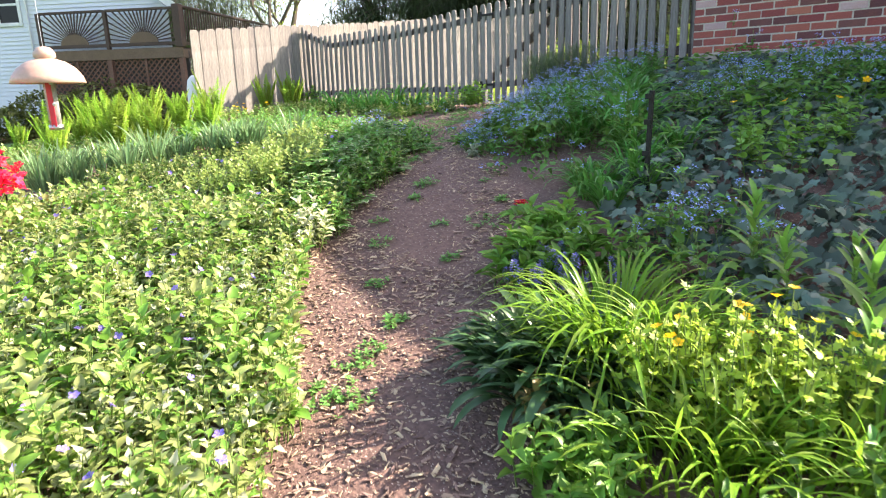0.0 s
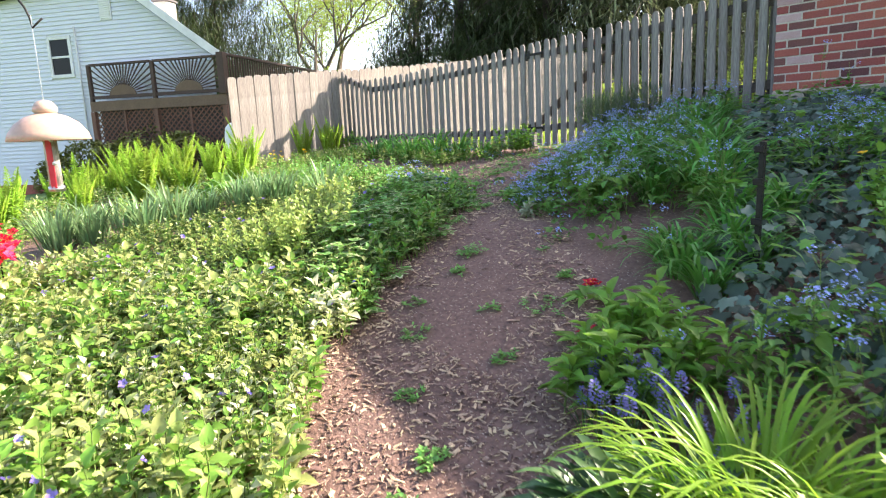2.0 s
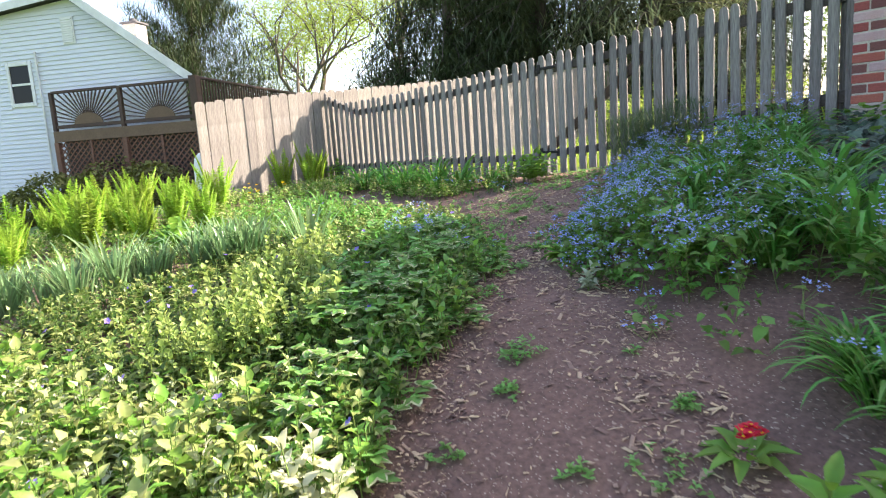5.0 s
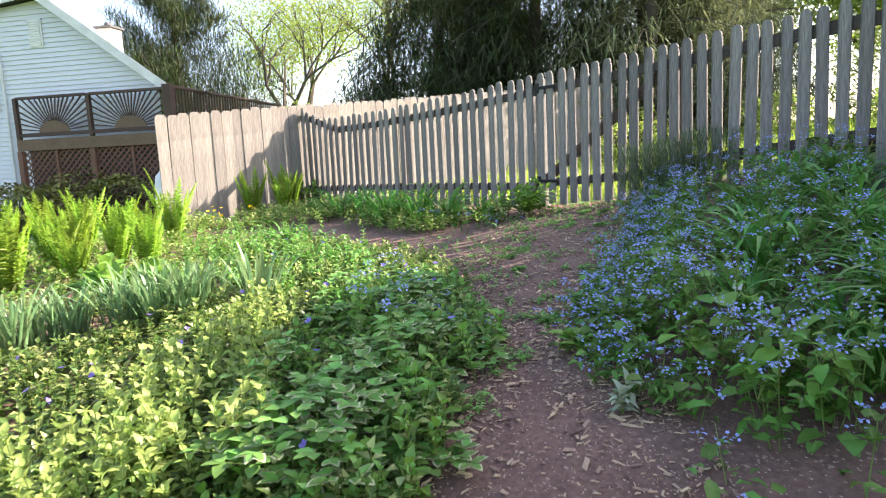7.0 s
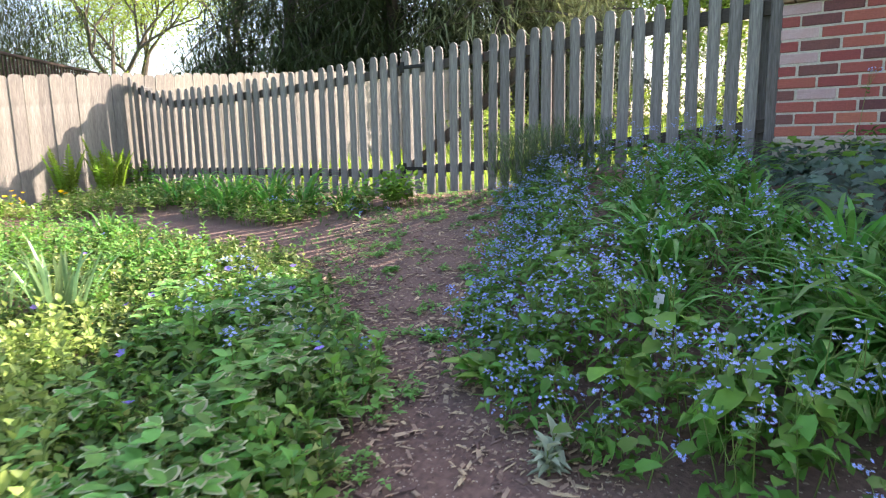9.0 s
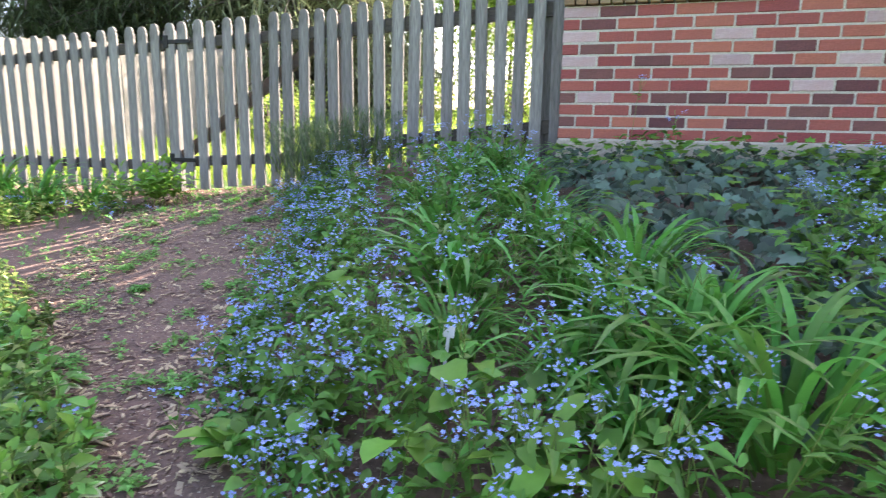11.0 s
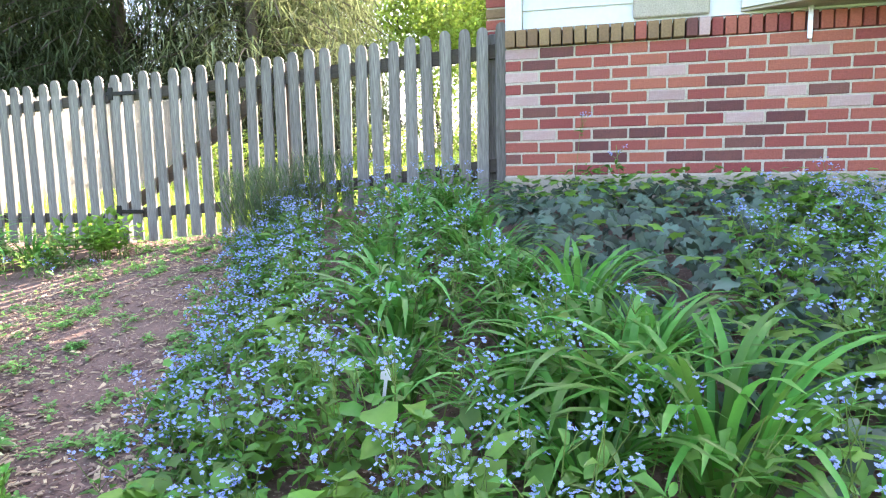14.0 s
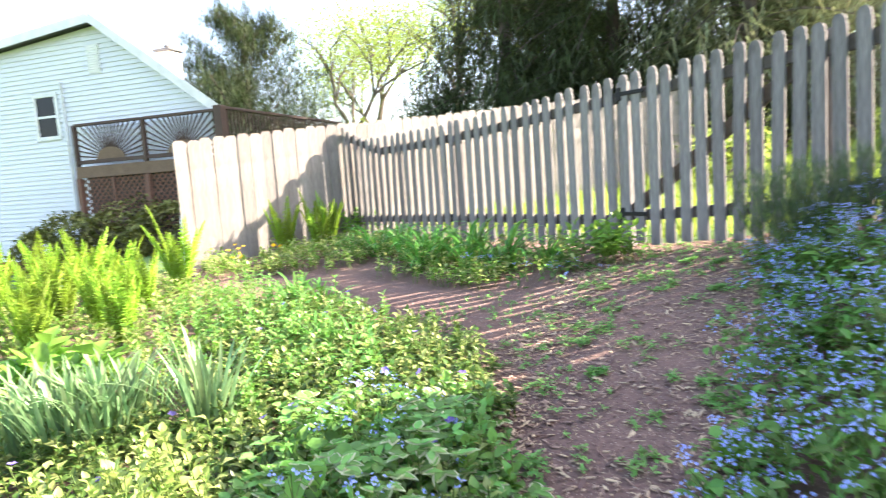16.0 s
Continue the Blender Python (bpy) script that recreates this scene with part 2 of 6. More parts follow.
def ground_many(x, y):
    """Ground heights for arrays of places."""
    x, y = np.asarray(x, float), np.asarray(y, float)
    out = np.full(x.shape, LAND_W[-3]) + LAND_W[-2] * x + LAND_W[-1] * y
    for (px, py, _), w in zip(LAND_P, LAND_W[:-3]):
        out += w * np.sqrt((x - px) ** 2 + (y - py) ** 2 + 0.3)
    return out


def path_many(x, y):
    best = np.full(np.shape(x), 9.0)
    for (ax, ay, aw), (bx, by, bw) in zip(PATH_LINE, PATH_LINE[1:]):
        ex, ey = bx - ax, by - ay
        k = np.clip(((x - ax) * ex + (y - ay) * ey) / (ex * ex + ey * ey), 0, 1)
        best = np.minimum(best, np.hypot(x - ax - k * ex, y - ay - k * ey) - (aw + k * (bw - aw)))
    return best


# ---- ground ----
def build_ground():
    xs = sorted(set([round(-7 + 0.12 * i, 3) for i in range(101)] + [-3000, -600, -150, -60, -40, -28, -22, -18, -14, -11, -9, -8]
                    + [6, 8, 11, 15, 20, 28, 40, 60, 150, 600, 3000]))
    ys = sorted(set([round(-7 + 0.12 * i, 3) for i in range(68)] + [-3000, -600, -150, -60, -28, -18, -12, -9, -8]
                    + [1.5, 2, 3, 4, 6, 9, 13, 18, 28, 40, 60, 150, 600, 3000]))
    bm = bmesh.new()
    grid = [[bm.verts.new((x, y, ground_z(x, y) + (0.012 * noise.noise((x * 4, y * 4, 0)) if abs(x) < 8 and -8 < y < 1 else 0)))
             for x in xs] for y in ys]
    for j in range(len(ys) - 1):
        for i in range(len(xs) - 1):
            f = bm.faces.new((grid[j][i], grid[j][i + 1], grid[j + 1][i + 1], grid[j + 1][i]))
            c = f.calc_center_median()
            wob = 0.5 * noise.noise((c.x * 0.9, c.y * 0.9, 2.0))
            f.material_index = 0 if (-6.9 < c.x < 4.6 + wob and -6.4 + wob < c.y < 0.3) else 1
    ob = link_mesh("ground", bm, [M_SOIL, M_GRASS_GROUND], smooth=True)
    tagged(ob, "brown trodden garden soil sloping uphill, grass beyond the fence", "ground", kind="structure")


build_ground()


# ---- brick house: end wall along x from its corner at the origin ----
BL, BC, BJ = 0.2032, 0.0677, 0.0108
COURSES, WALL_LEN = 11, 5.6


def build_brick_house():
    bm = bmesh.new()
    box(bm, (0.004, 0.004, -0.6), (WALL_LEN, 0.22, COURSES * BC))
    wall = link_mesh("wall_brick", bm, M_MORTAR)
    tagged(wall, "red brick house wall with mixed dark and whitish bricks", "wall", kind="structure")
    bm = bmesh.new()
    box(bm, (-0.004, -0.012, -0.6), (WALL_LEN, 0.21, -0.004), 0.006)
    foot = link_mesh("wall_footing", bm, M_CONCRETE)
    tagged(foot, "tan concrete footing under the brick wall", "footing", kind="structure")
    # whole and half bricks share two meshes for each colour
    meshes = {}
    for key, ln in (("whole", BL - BJ), ("half", BL / 2 - BJ), ("upright", 0.057)):
        for k in range(5):
            b = bmesh.new()
            if key == "upright":
                box(b, (0.0, -0.03, 0.0), (0.057, 0.09, 0.096), 0.004)
            else:
                box(b, (0.0, 0.0, 0.0), (ln, 0.09, BC - BJ), 0.004)
            me = bpy.data.meshes.new("brick")
            b.to_mesh(me)
            b.free()
            me.materials.append(M_BRICK[k])
            meshes[key, k] = me
    rng = random.Random(4)
    known = {(2, 0): 2, (4, 0): 2, (4, 1): 3, (7, 0): 3, (9, 0): 3, (8, 1): 2, (11, 0): 3, (11, 1): 2, (9, 4): 3, (7, 4): 3, (2, 3): 2, (6, 1): 2, (8, 6): 2, (7, 2): 2, (7, 7): 3, (7, 8): 2,
             (6, 6): 2, (5, 6): 3, (5, 7): 2, (4, 3): 2, (4, 7): 2, (3, 6): 2, (2, 6): 2, (2, 8): 2, (10, 8): 3}

    def brick(key, k, x, y, z):
        ob = new("brick", meshes[key, k])
        ob.parent = wall
        ob.matrix_basis = pose(x + rng.uniform(-0.0015, 0.0015), y + rng.uniform(-0.002, 0.002), z + rng.uniform(-0.001, 0.001), 0, 0, rng.uniform(-0.4, 0.4))

    for r in range(1, COURSES + 1):
        x, i = 0.0, 0
        while x < WALL_LEN - 0.02:
            half = r % 2 == 0 and i == 0
            k = known.get((r, i))
            if k is None:
                k = rng.choices([0, 1, 2, 3], [66, 28, 5, 1])[0]
            brick("half" if half else "whole", k, x + (0 if half else 0), 0.0, (r - 1) * BC + BJ / 2)
            x += BL / 2 if half else BL
            i += 1
    x = 0.002
    while x < WALL_LEN - 0.05:
        k = 4 if x < 0.55 else rng.choices([0, 1, 2, 3, 4], [20, 8, 10, 12, 50])[0] if x < 1.07 else rng.choices([0, 1, 2], [60, 34, 6])[0]
        brick("upright", k, x, 0.0 if x < 1.07 else 0.027, COURSES * BC + 0.004)
        x += 0.0665
    # siding above the sill course
    bm = bmesh.new()
    for i in range(7):
        z = 0.856 + i * 0.105
        v = [bm.verts.new(p) for p in ((0.10, 0.03, z), (WALL_LEN, 0.03, z), (WALL_LEN, 0.045, z + 0.106), (0.10, 0.045, z + 0.106),
                                       (0.10, 0.045, z), (WALL_LEN, 0.045, z))]
        bm.faces.new((v[0], v[1], v[2], v[3]))
        bm.faces.new((v[0], v[4], v[5], v[1]))
    box(bm, (0.1, 0.05, 0.84), (WALL_LEN, 0.21, 1.6))
    siding = link_mesh("wall_siding", bm, M_SIDING)
    tagged(siding, "white horizontal vinyl siding above the brick wall", "siding", kind="structure")
    bm = bmesh.new()
    box(bm, (0.0, 0.0, 0.846), (0.098, 0.06, 1.6), 0.004)
    tagged(link_mesh("trim", bm, M_WHITE), "white corner board of the sided wall", "trim", kind="structure")
    # brick return on the house's far end, seen past the fence
    bm = bmesh.new()
    box(bm, (-0.155, 0.262, -0.5), (0.0, 2.6, 1.6))
    ret = link_mesh("wall_brick_return", bm, M_MORTAR)
    tagged(ret, "brick side wall of the house running back behind the fence", "wall", kind="structure")
    me1 = bpy.data.meshes.new("brick")
    b = bmesh.new()
    box(b, (0, 0, 0), (0.145, 0.1, BC - BJ), 0.004)
    b.to_mesh(me1)
    b.free()
    me1.materials.append(M_BRICK[4])
    me2 = me1.copy()
    me2.materials[0] = M_BRICK[0]
    me3 = bpy.data.meshes.new("brick")
    b = bmesh.new()
    box(b, (-0.01, 0, 0), (0.08, BL - BJ, BC - BJ), 0.004)
    b.to_mesh(me3)
    b.free()
    me3.materials.append(M_BRICK[0])
    for r in range(25):
        z = -0.1 + r * BC
        ob = new("brick", me1 if rng.random() < 0.4 else me2)
        ob.parent = ret
        ob.matrix_basis = pose(-0.16, 0.252, z)
        for j in range(9):
            ob = new("brick", me3)
            ob.parent = ret
            ob.matrix_basis = pose(-0.157, 0.36 + j * BL + (BL / 2 if r % 2 else 0), z)


build_brick_house()

# closing walls and low roof of the brick house, outside the view
bm = bmesh.new()
box(bm, (WALL_LEN + 0.01, 0.0, -0.8), (WALL_LEN + 0.2, 2.6, 1.6))
box(bm, (0.0, 2.42, -0.8), (WALL_LEN, 2.6, 1.6))
tagged(link_mesh("wall_east", bm, M_SIDING), "plain white end and back walls of the brick house", "wall", kind="structure")
bm = bmesh.new()
box(bm, (-0.01, -0.35, 1.605), (WALL_LEN + 0.5, 2.8, 1.74))
tagged(link_mesh("roof", bm, M_SHINGLE), "low grey shingled roof of the brick house", "roof", kind="structure")


# ---- wooden fences ----
def picket_bm(h, w, t=0.018, rnd=None):
    """A flat picket with a rounded, notched head; its face looks along -y."""
    bm = bmesh.new()
    hw = w / 2
    head = [(hw, h - 0.055), (hw * 0.86, h - 0.045), (hw * 0.9, h - 0.028), (hw * 0.62, h - 0.008), (hw * 0.25, h)]
    outline = [(-hw, 0.0), (hw, 0.0)] + head + [(-x, z) for x, z in reversed(head)]
    front = [bm.verts.new((x, -t / 2, z)) for x, z in outline]
    back = [bm.verts.new((x, t / 2, z)) for x, z in outline]
    bm.faces.new(front)
    bm.faces.new(back[::-1])
    for i in range(len(outline)):
        j = (i + 1) % len(outline)
        bm.faces.new((front[i], back[i], back[j], front[j]))
    return bm


FENCE_TOP = [(-6.63, 0.84), (-6.5, 0.74), (-6.25, 0.63), (-6.0, 0.6), (-5.3, 0.61), (-4.13, 0.67), (-3.0, 0.755), (-1.6, 0.83), (0.0, 0.92)]
FENCE_Y = [(-6.63, -0.22), (-3.0, 0.16), (-1.6, 0.2), (0.0, 0.16)]


def lerp(table, x):
    for (a, u), (b, v) in zip(table, table[1:]):
        if x <= b:
            return u + (v - u) * max(0.0, (x - a) / (b - a))
    return table[-1][1]


def build_picket_fence(name, xs, label, bottom, brace=False, post_xs=(), width=0.077):
    fence = thing(name, Matrix(), label, "gate" if brace else "fence")
    rng = random.Random(len(xs))
    for x in xs:
        top = lerp(FENCE_TOP, x) + rng.uniform(-0.012, 0.012)
        low = lerp(bottom, x) + rng.uniform(-0.015, 0.01)
        bm = picket_bm(top - low, width * rng.uniform(0.95, 1.04))
        part("picket", bm, M_GREY_WOOD, fence, m=pose(x, lerp(FENCE_Y, x) - 0.03 + rng.uniform(-0.004, 0.004), low, rng.uniform(-0.5, 0.5), rng.uniform(-0.9, 0.9), rng.uniform(-2, 2)))
    a, b = xs[0] - 0.05, xs[-1] + 0.05
    n = max(1, round((b - a) / 0.7))
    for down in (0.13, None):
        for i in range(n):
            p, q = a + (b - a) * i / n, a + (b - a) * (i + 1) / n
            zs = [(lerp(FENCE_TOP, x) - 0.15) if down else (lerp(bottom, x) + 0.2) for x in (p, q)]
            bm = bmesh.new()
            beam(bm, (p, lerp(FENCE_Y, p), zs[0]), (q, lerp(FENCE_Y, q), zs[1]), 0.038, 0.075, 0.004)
            part("rail", bm, M_DARK_WOOD_AND_SHADE, fence)
    for x in post_xs:
        bm = bmesh.new()
        z0 = ground_z(x, 0.25) - 0.2
        box(bm, (x - 0.045, lerp(FENCE_Y, x) + 0.022, z0), (x + 0.045, lerp(FENCE_Y, x) + 0.112, lerp(FENCE_TOP, x) - 0.04), 0.006)
        part("post", bm, M_GREY_WOOD, fence)
    if brace:
        bm = bmesh.new()
        beam(bm, (a + 0.04, lerp(FENCE_Y, a) + 0.03, lerp(bottom, a) + 0.22), (b - 0.06, lerp(FENCE_Y, b) + 0.03, lerp(FENCE_TOP, b) - 0.2), 0.03, 0.085, 0.004)
        part("brace", bm, M_DARK_WOOD_AND_SHADE, fence)
    return fence


PITCH = 0.119
left_xs = [-6.56 + 0.1155 * i for i in range(32)]
gate_xs = [-2.86 + PITCH * i for i in range(11)]
right_xs = [-1.56 + 0.1165 * i for i in range(13)] + [-0.035]
LEFT_BOTTOM = [(-6.63, -0.48), (-4.5, -0.46), (-3.0, -0.47)]
build_picket_fence("picket_fence", left_xs, "weathered grey wooden picket fence dipping beside the tall fence", LEFT_BOTTOM, post_xs=(-6.4, -4.75, -2.92))
gate = build_picket_fence("picket_gate", gate_xs, "closed grey wooden picket gate with a diagonal brace", [(-2.9, -0.44), (-1.6, -0.36)], brace=True)
build_picket_fence("picket_fence", right_xs, "weathered grey picket fence between the gate and the brick wall", [(-1.6, -0.3), (0.0, -0.12)], post_xs=(-1.56, -0.09))
for z in (0.63, -0.22):
    bm = bmesh.new()
    box(bm, (-2.93, -0.03, -0.014), (-2.68, -0.018, 0.014), 0.003)
    box(bm, (-2.91, -0.032, -0.045), (-2.87, -0.016, 0.045), 0.003)
    part("hinge", bm, M_IRON, gate, "black iron strap hinge", m=pose(0, 0.148, z))


def build_privacy_fence():
    fence = thing("privacy_fence", Matrix(), "tall tan board fence of upright wooden boards, sunlit", "fence")
    rng = random.Random(9)
    y = -2.02
    while y < 7.0:
        top = 0.66 + (0.17 * min(1, (y + 2.12) / 1.9)) + max(0, y) * 0.085 + rng.uniform(-0.012, 0.012)
        low = ground_z(-6.63, y) - 0.03
        bm = bmesh.new()
        h, w = top - low, 0.1268
        hw = w / 2
        outline = [(-hw, 0), (hw, 0), (hw, h - 0.035), (hw * 0.62, h), (-hw * 0.62, h), (-hw, h - 0.035)]
        f = [bm.verts.new((a, -0.009, c)) for a, c in outline]
        g = [bm.verts.new((a, 0.009, c)) for a, c in outline]
        bm.faces.new(f)
        bm.faces.new(g[::-1])
        for k in range(6):
            bm.faces.new((f[k], g[k], g[(k + 1) % 6], f[(k + 1) % 6]))
        part("board", bm, M_TAN_WOOD, fence, m=pose(-6.62 + rng.uniform(-0.005, 0.005), y, low, 0, rng.uniform(-0.4, 0.4), 90 + rng.uniform(-1, 1)))
        y += 0.1285
    for z in (0.15, 0.9):
        bm = bmesh.new()
        beam(bm, (-6.66, -2.05, ground_z(-6.63, -2.1) + z), (-6.66, 7.0, ground_z(-6.63, 7) + z + 0.3), 0.038, 0.085)
        part("rail", bm, M_TAN_WOOD, fence)
    for py in (-1.98, -0.2, 2.2, 4.6, 7.0):
        bm = bmesh.new()
        box(bm, (-6.77, py - 0.045, ground_z(-6.63, py) - 0.1), (-6.68, py + 0.045, 0.66 + max(0, py) * 0.085), 0.006)
        part("post", bm, M_GREY_WOOD, fence)


build_privacy_fence()


# ---- white house with a raised deck, far across the garden ----
# local frame: u to the right along the deck front, v away from the viewer
HM = Matrix(((0.6952, -0.5394, 0, -12.7352), (0.5394, 0.6952, 0, -0.04), (0, 0, 0.88, -0.0144), (0, 0, 0, 1)))
WALL_V, APEX_U, APEX_Z, RIGHT_U, RIGHT_Z, LEFT_U, LEFT_Z = 0.4, -3.08, 4.33, -0.2, 2.2, -12.0, 3.5


BACK_V, SKEW = 3.4, -0.85


def roof_z(u):
    return LEFT_Z + (APEX_Z - LEFT_Z) * (u - LEFT_U) / (APEX_U - LEFT_U) if u < APEX_U else APEX_Z + (RIGHT_Z - APEX_Z) * (u - APEX_U) / (RIGHT_U - APEX_U)


def build_white_house():
    house = thing("house", HM, "white vinyl-sided house with a gable roof and small window", "house")
    bm = bmesh.new()
    outline = [(LEFT_U, -1.7), (RIGHT_U, -1.7), (RIGHT_U, RIGHT_Z), (APEX_U, APEX_Z), (LEFT_U, LEFT_Z)]
    f = [bm.verts.new((u, WALL_V + 0.03, z)) for u, z in outline]
    b = [bm.verts.new((u + SKEW * (BACK_V - WALL_V), BACK_V, z)) for u, z in outline]
    bm.faces.new(f)
    bm.faces.new(b[::-1])
    for i in range(5):
        bm.faces.new((f[i], b[i], b[(i + 1) % 5], f[(i + 1) % 5]))
    wall = part("wall", bm, M_SIDING, house)
    # lapped boards of the siding
    z, p = -1.3, 0.115
    while z < APEX_Z - 0.1:
        hi = z + p
        right = RIGHT_U if hi < RIGHT_Z else APEX_U + (RIGHT_U - APEX_U) * (APEX_Z - hi) / (APEX_Z - RIGHT_Z)
        left = LEFT_U if hi < LEFT_Z else LEFT_U + (APEX_U - LEFT_U) * (hi - LEFT_Z) / (APEX_Z - LEFT_Z)
        spans = [(left, right)]
        if 1.72 < hi and z < 2.88:
            spans = [(left, -5.43), (-4.63, right)]
        for s0, s1 in spans:
            bm = bmesh.new()
            v = [bm.verts.new(q) for q in ((s0, WALL_V - 0.014, z), (s1, WALL_V - 0.014, z), (s1, WALL_V + 0.02, hi), (s0, WALL_V + 0.02, hi),
                                           (s0, WALL_V + 0.025, z), (s1, WALL_V + 0.025, z))]
            bm.faces.new((v[0], v[1], v[2], v[3]))
            bm.faces.new((v[0], v[4], v[5], v[1]))
            part("siding_board", bm, M_SIDING, wall)
        z += p
    bm = bmesh.new()
    box(bm, (LEFT_U, WALL_V - 0.015, -1.8), (RIGHT_U, WALL_V + 0.028, -1.31))
    part("foundation", bm, M_BRICK[0], house, "red brick foundation")
    bm = bmesh.new()
    for (u0, z0), (u1, z1) in (((LEFT_U, LEFT_Z), (APEX_U, APEX_Z)), ((APEX_U, APEX_Z), (RIGHT_U + 0.35, roof_z(RIGHT_U + 0.35)))):
        v = [bm.verts.new((u + SKEW * (d - WALL_V + 0.28), d, z)) for d in (WALL_V - 0.28, BACK_V + 0.1) for u, z in ((u0, z0 + 0.02), (u1, z1 + 0.02), (u1, z1 + 0.17), (u0, z0 + 0.17))]
        for q in ((0, 1, 2, 3), (7, 6, 5, 4), (0, 4, 5, 1), (1, 5, 6, 2), (2, 6, 7, 3), (3, 7, 4, 0)):
            bm.faces.new([v[k] for k in q])
    roof = part("roof", bm, M_SHINGLE, house, "grey shingle roof")
    for (u0, z0), (u1, z1) in (((LEFT_U, LEFT_Z), (APEX_U, APEX_Z)), ((APEX_U, APEX_Z), (RIGHT_U + 0.35, roof_z(RIGHT_U + 0.35)))):
        bm = bmesh.new()
        beam(bm, (u0, WALL_V - 0.295, z0 + 0.08), (u1, WALL_V - 0.295, z1 + 0.08), 0.02, 0.2)
        part("fascia", bm, M_WHITE, roof, "white rake board")
    bm = bmesh.new()
    box(bm, (-3.26, 2.4, 0.0), (-2.82, 2.9, 4.02), 0.02)
    chimney = part("chimney", bm, M_MORTAR, roof, "pale square chimney")
    bm = bmesh.new()
    box(bm, (-3.31, 2.36, 4.025), (-2.77, 2.95, 4.08), 0.01)
    box(bm, (-3.1, 2.55, 4.08), (-2.98, 2.75, 4.2), 0.02)
    part("cap", bm, M_SHINGLE, chimney)
    # double-hung window
    u0, u1, z0, z1 = -5.33, -4.72, 1.83, 2.79
    bm = bmesh.new()
    for lo, hi in (((u0 - 0.1, z0 - 0.1), (u0, z1 + 0.1)), ((u1, z0 - 0.1), (u1 + 0.1, z1 + 0.1)), ((u0, z1), (u1, z1 + 0.1)), ((u0, z0 - 0.1), (u1, z0))):
        box(bm, (lo[0], WALL_V - 0.035, lo[1]), (hi[0], WALL_V + 0.05, hi[1]), 0.008)
    window = part("window", bm, M_WHITE, house, "white-framed double-hung window")
    bm = bmesh.new()
    box(bm, (u0, WALL_V - 0.02, (z0 + z1) / 2 - 0.03), (u1, WALL_V + 0.03, (z0 + z1) / 2 + 0.03), 0.005)
    part("sash_bar", bm, M_WHITE, window)
    for a, b2 in ((z0, (z0 + z1) / 2 - 0.03), ((z0 + z1) / 2 + 0.03, z1)):
        bm = bmesh.new()
        box(bm, (u0, WALL_V + 0.0, a), (u1, WALL_V + 0.02, b2))
        part("pane", bm, M_DARK_GLASS, window)
    # louvred gable vent
    bm = bmesh.new()
    box(bm, (-3.54, WALL_V - 0.03, 3.2), (-3.15, WALL_V - 0.01, 3.88), 0.006)
    vent = part("gable_vent", bm, M_WHITE, house, "white louvred gable vent")
    for i in range(11):
        bm = bmesh.new()
        box(bm, (-3.5, WALL_V - 0.05, 0), (-3.19, WALL_V - 0.031, 0.035))
        part("slat", bm, M_WHITE, vent, m=pose(0, 0, 3.24 + i * 0.056))
    bm = bmesh.new()
    tube(bm, [(-4.42, WALL_V - 0.05, 3.1), (-4.42, WALL_V - 0.05, -1.1), (-4.42, WALL_V - 0.2, -1.25)], [0.028, 0.028, 0.028], 8)
    part("downspout", bm, M_WHITE, house, "white metal downspout")


build_white_house()


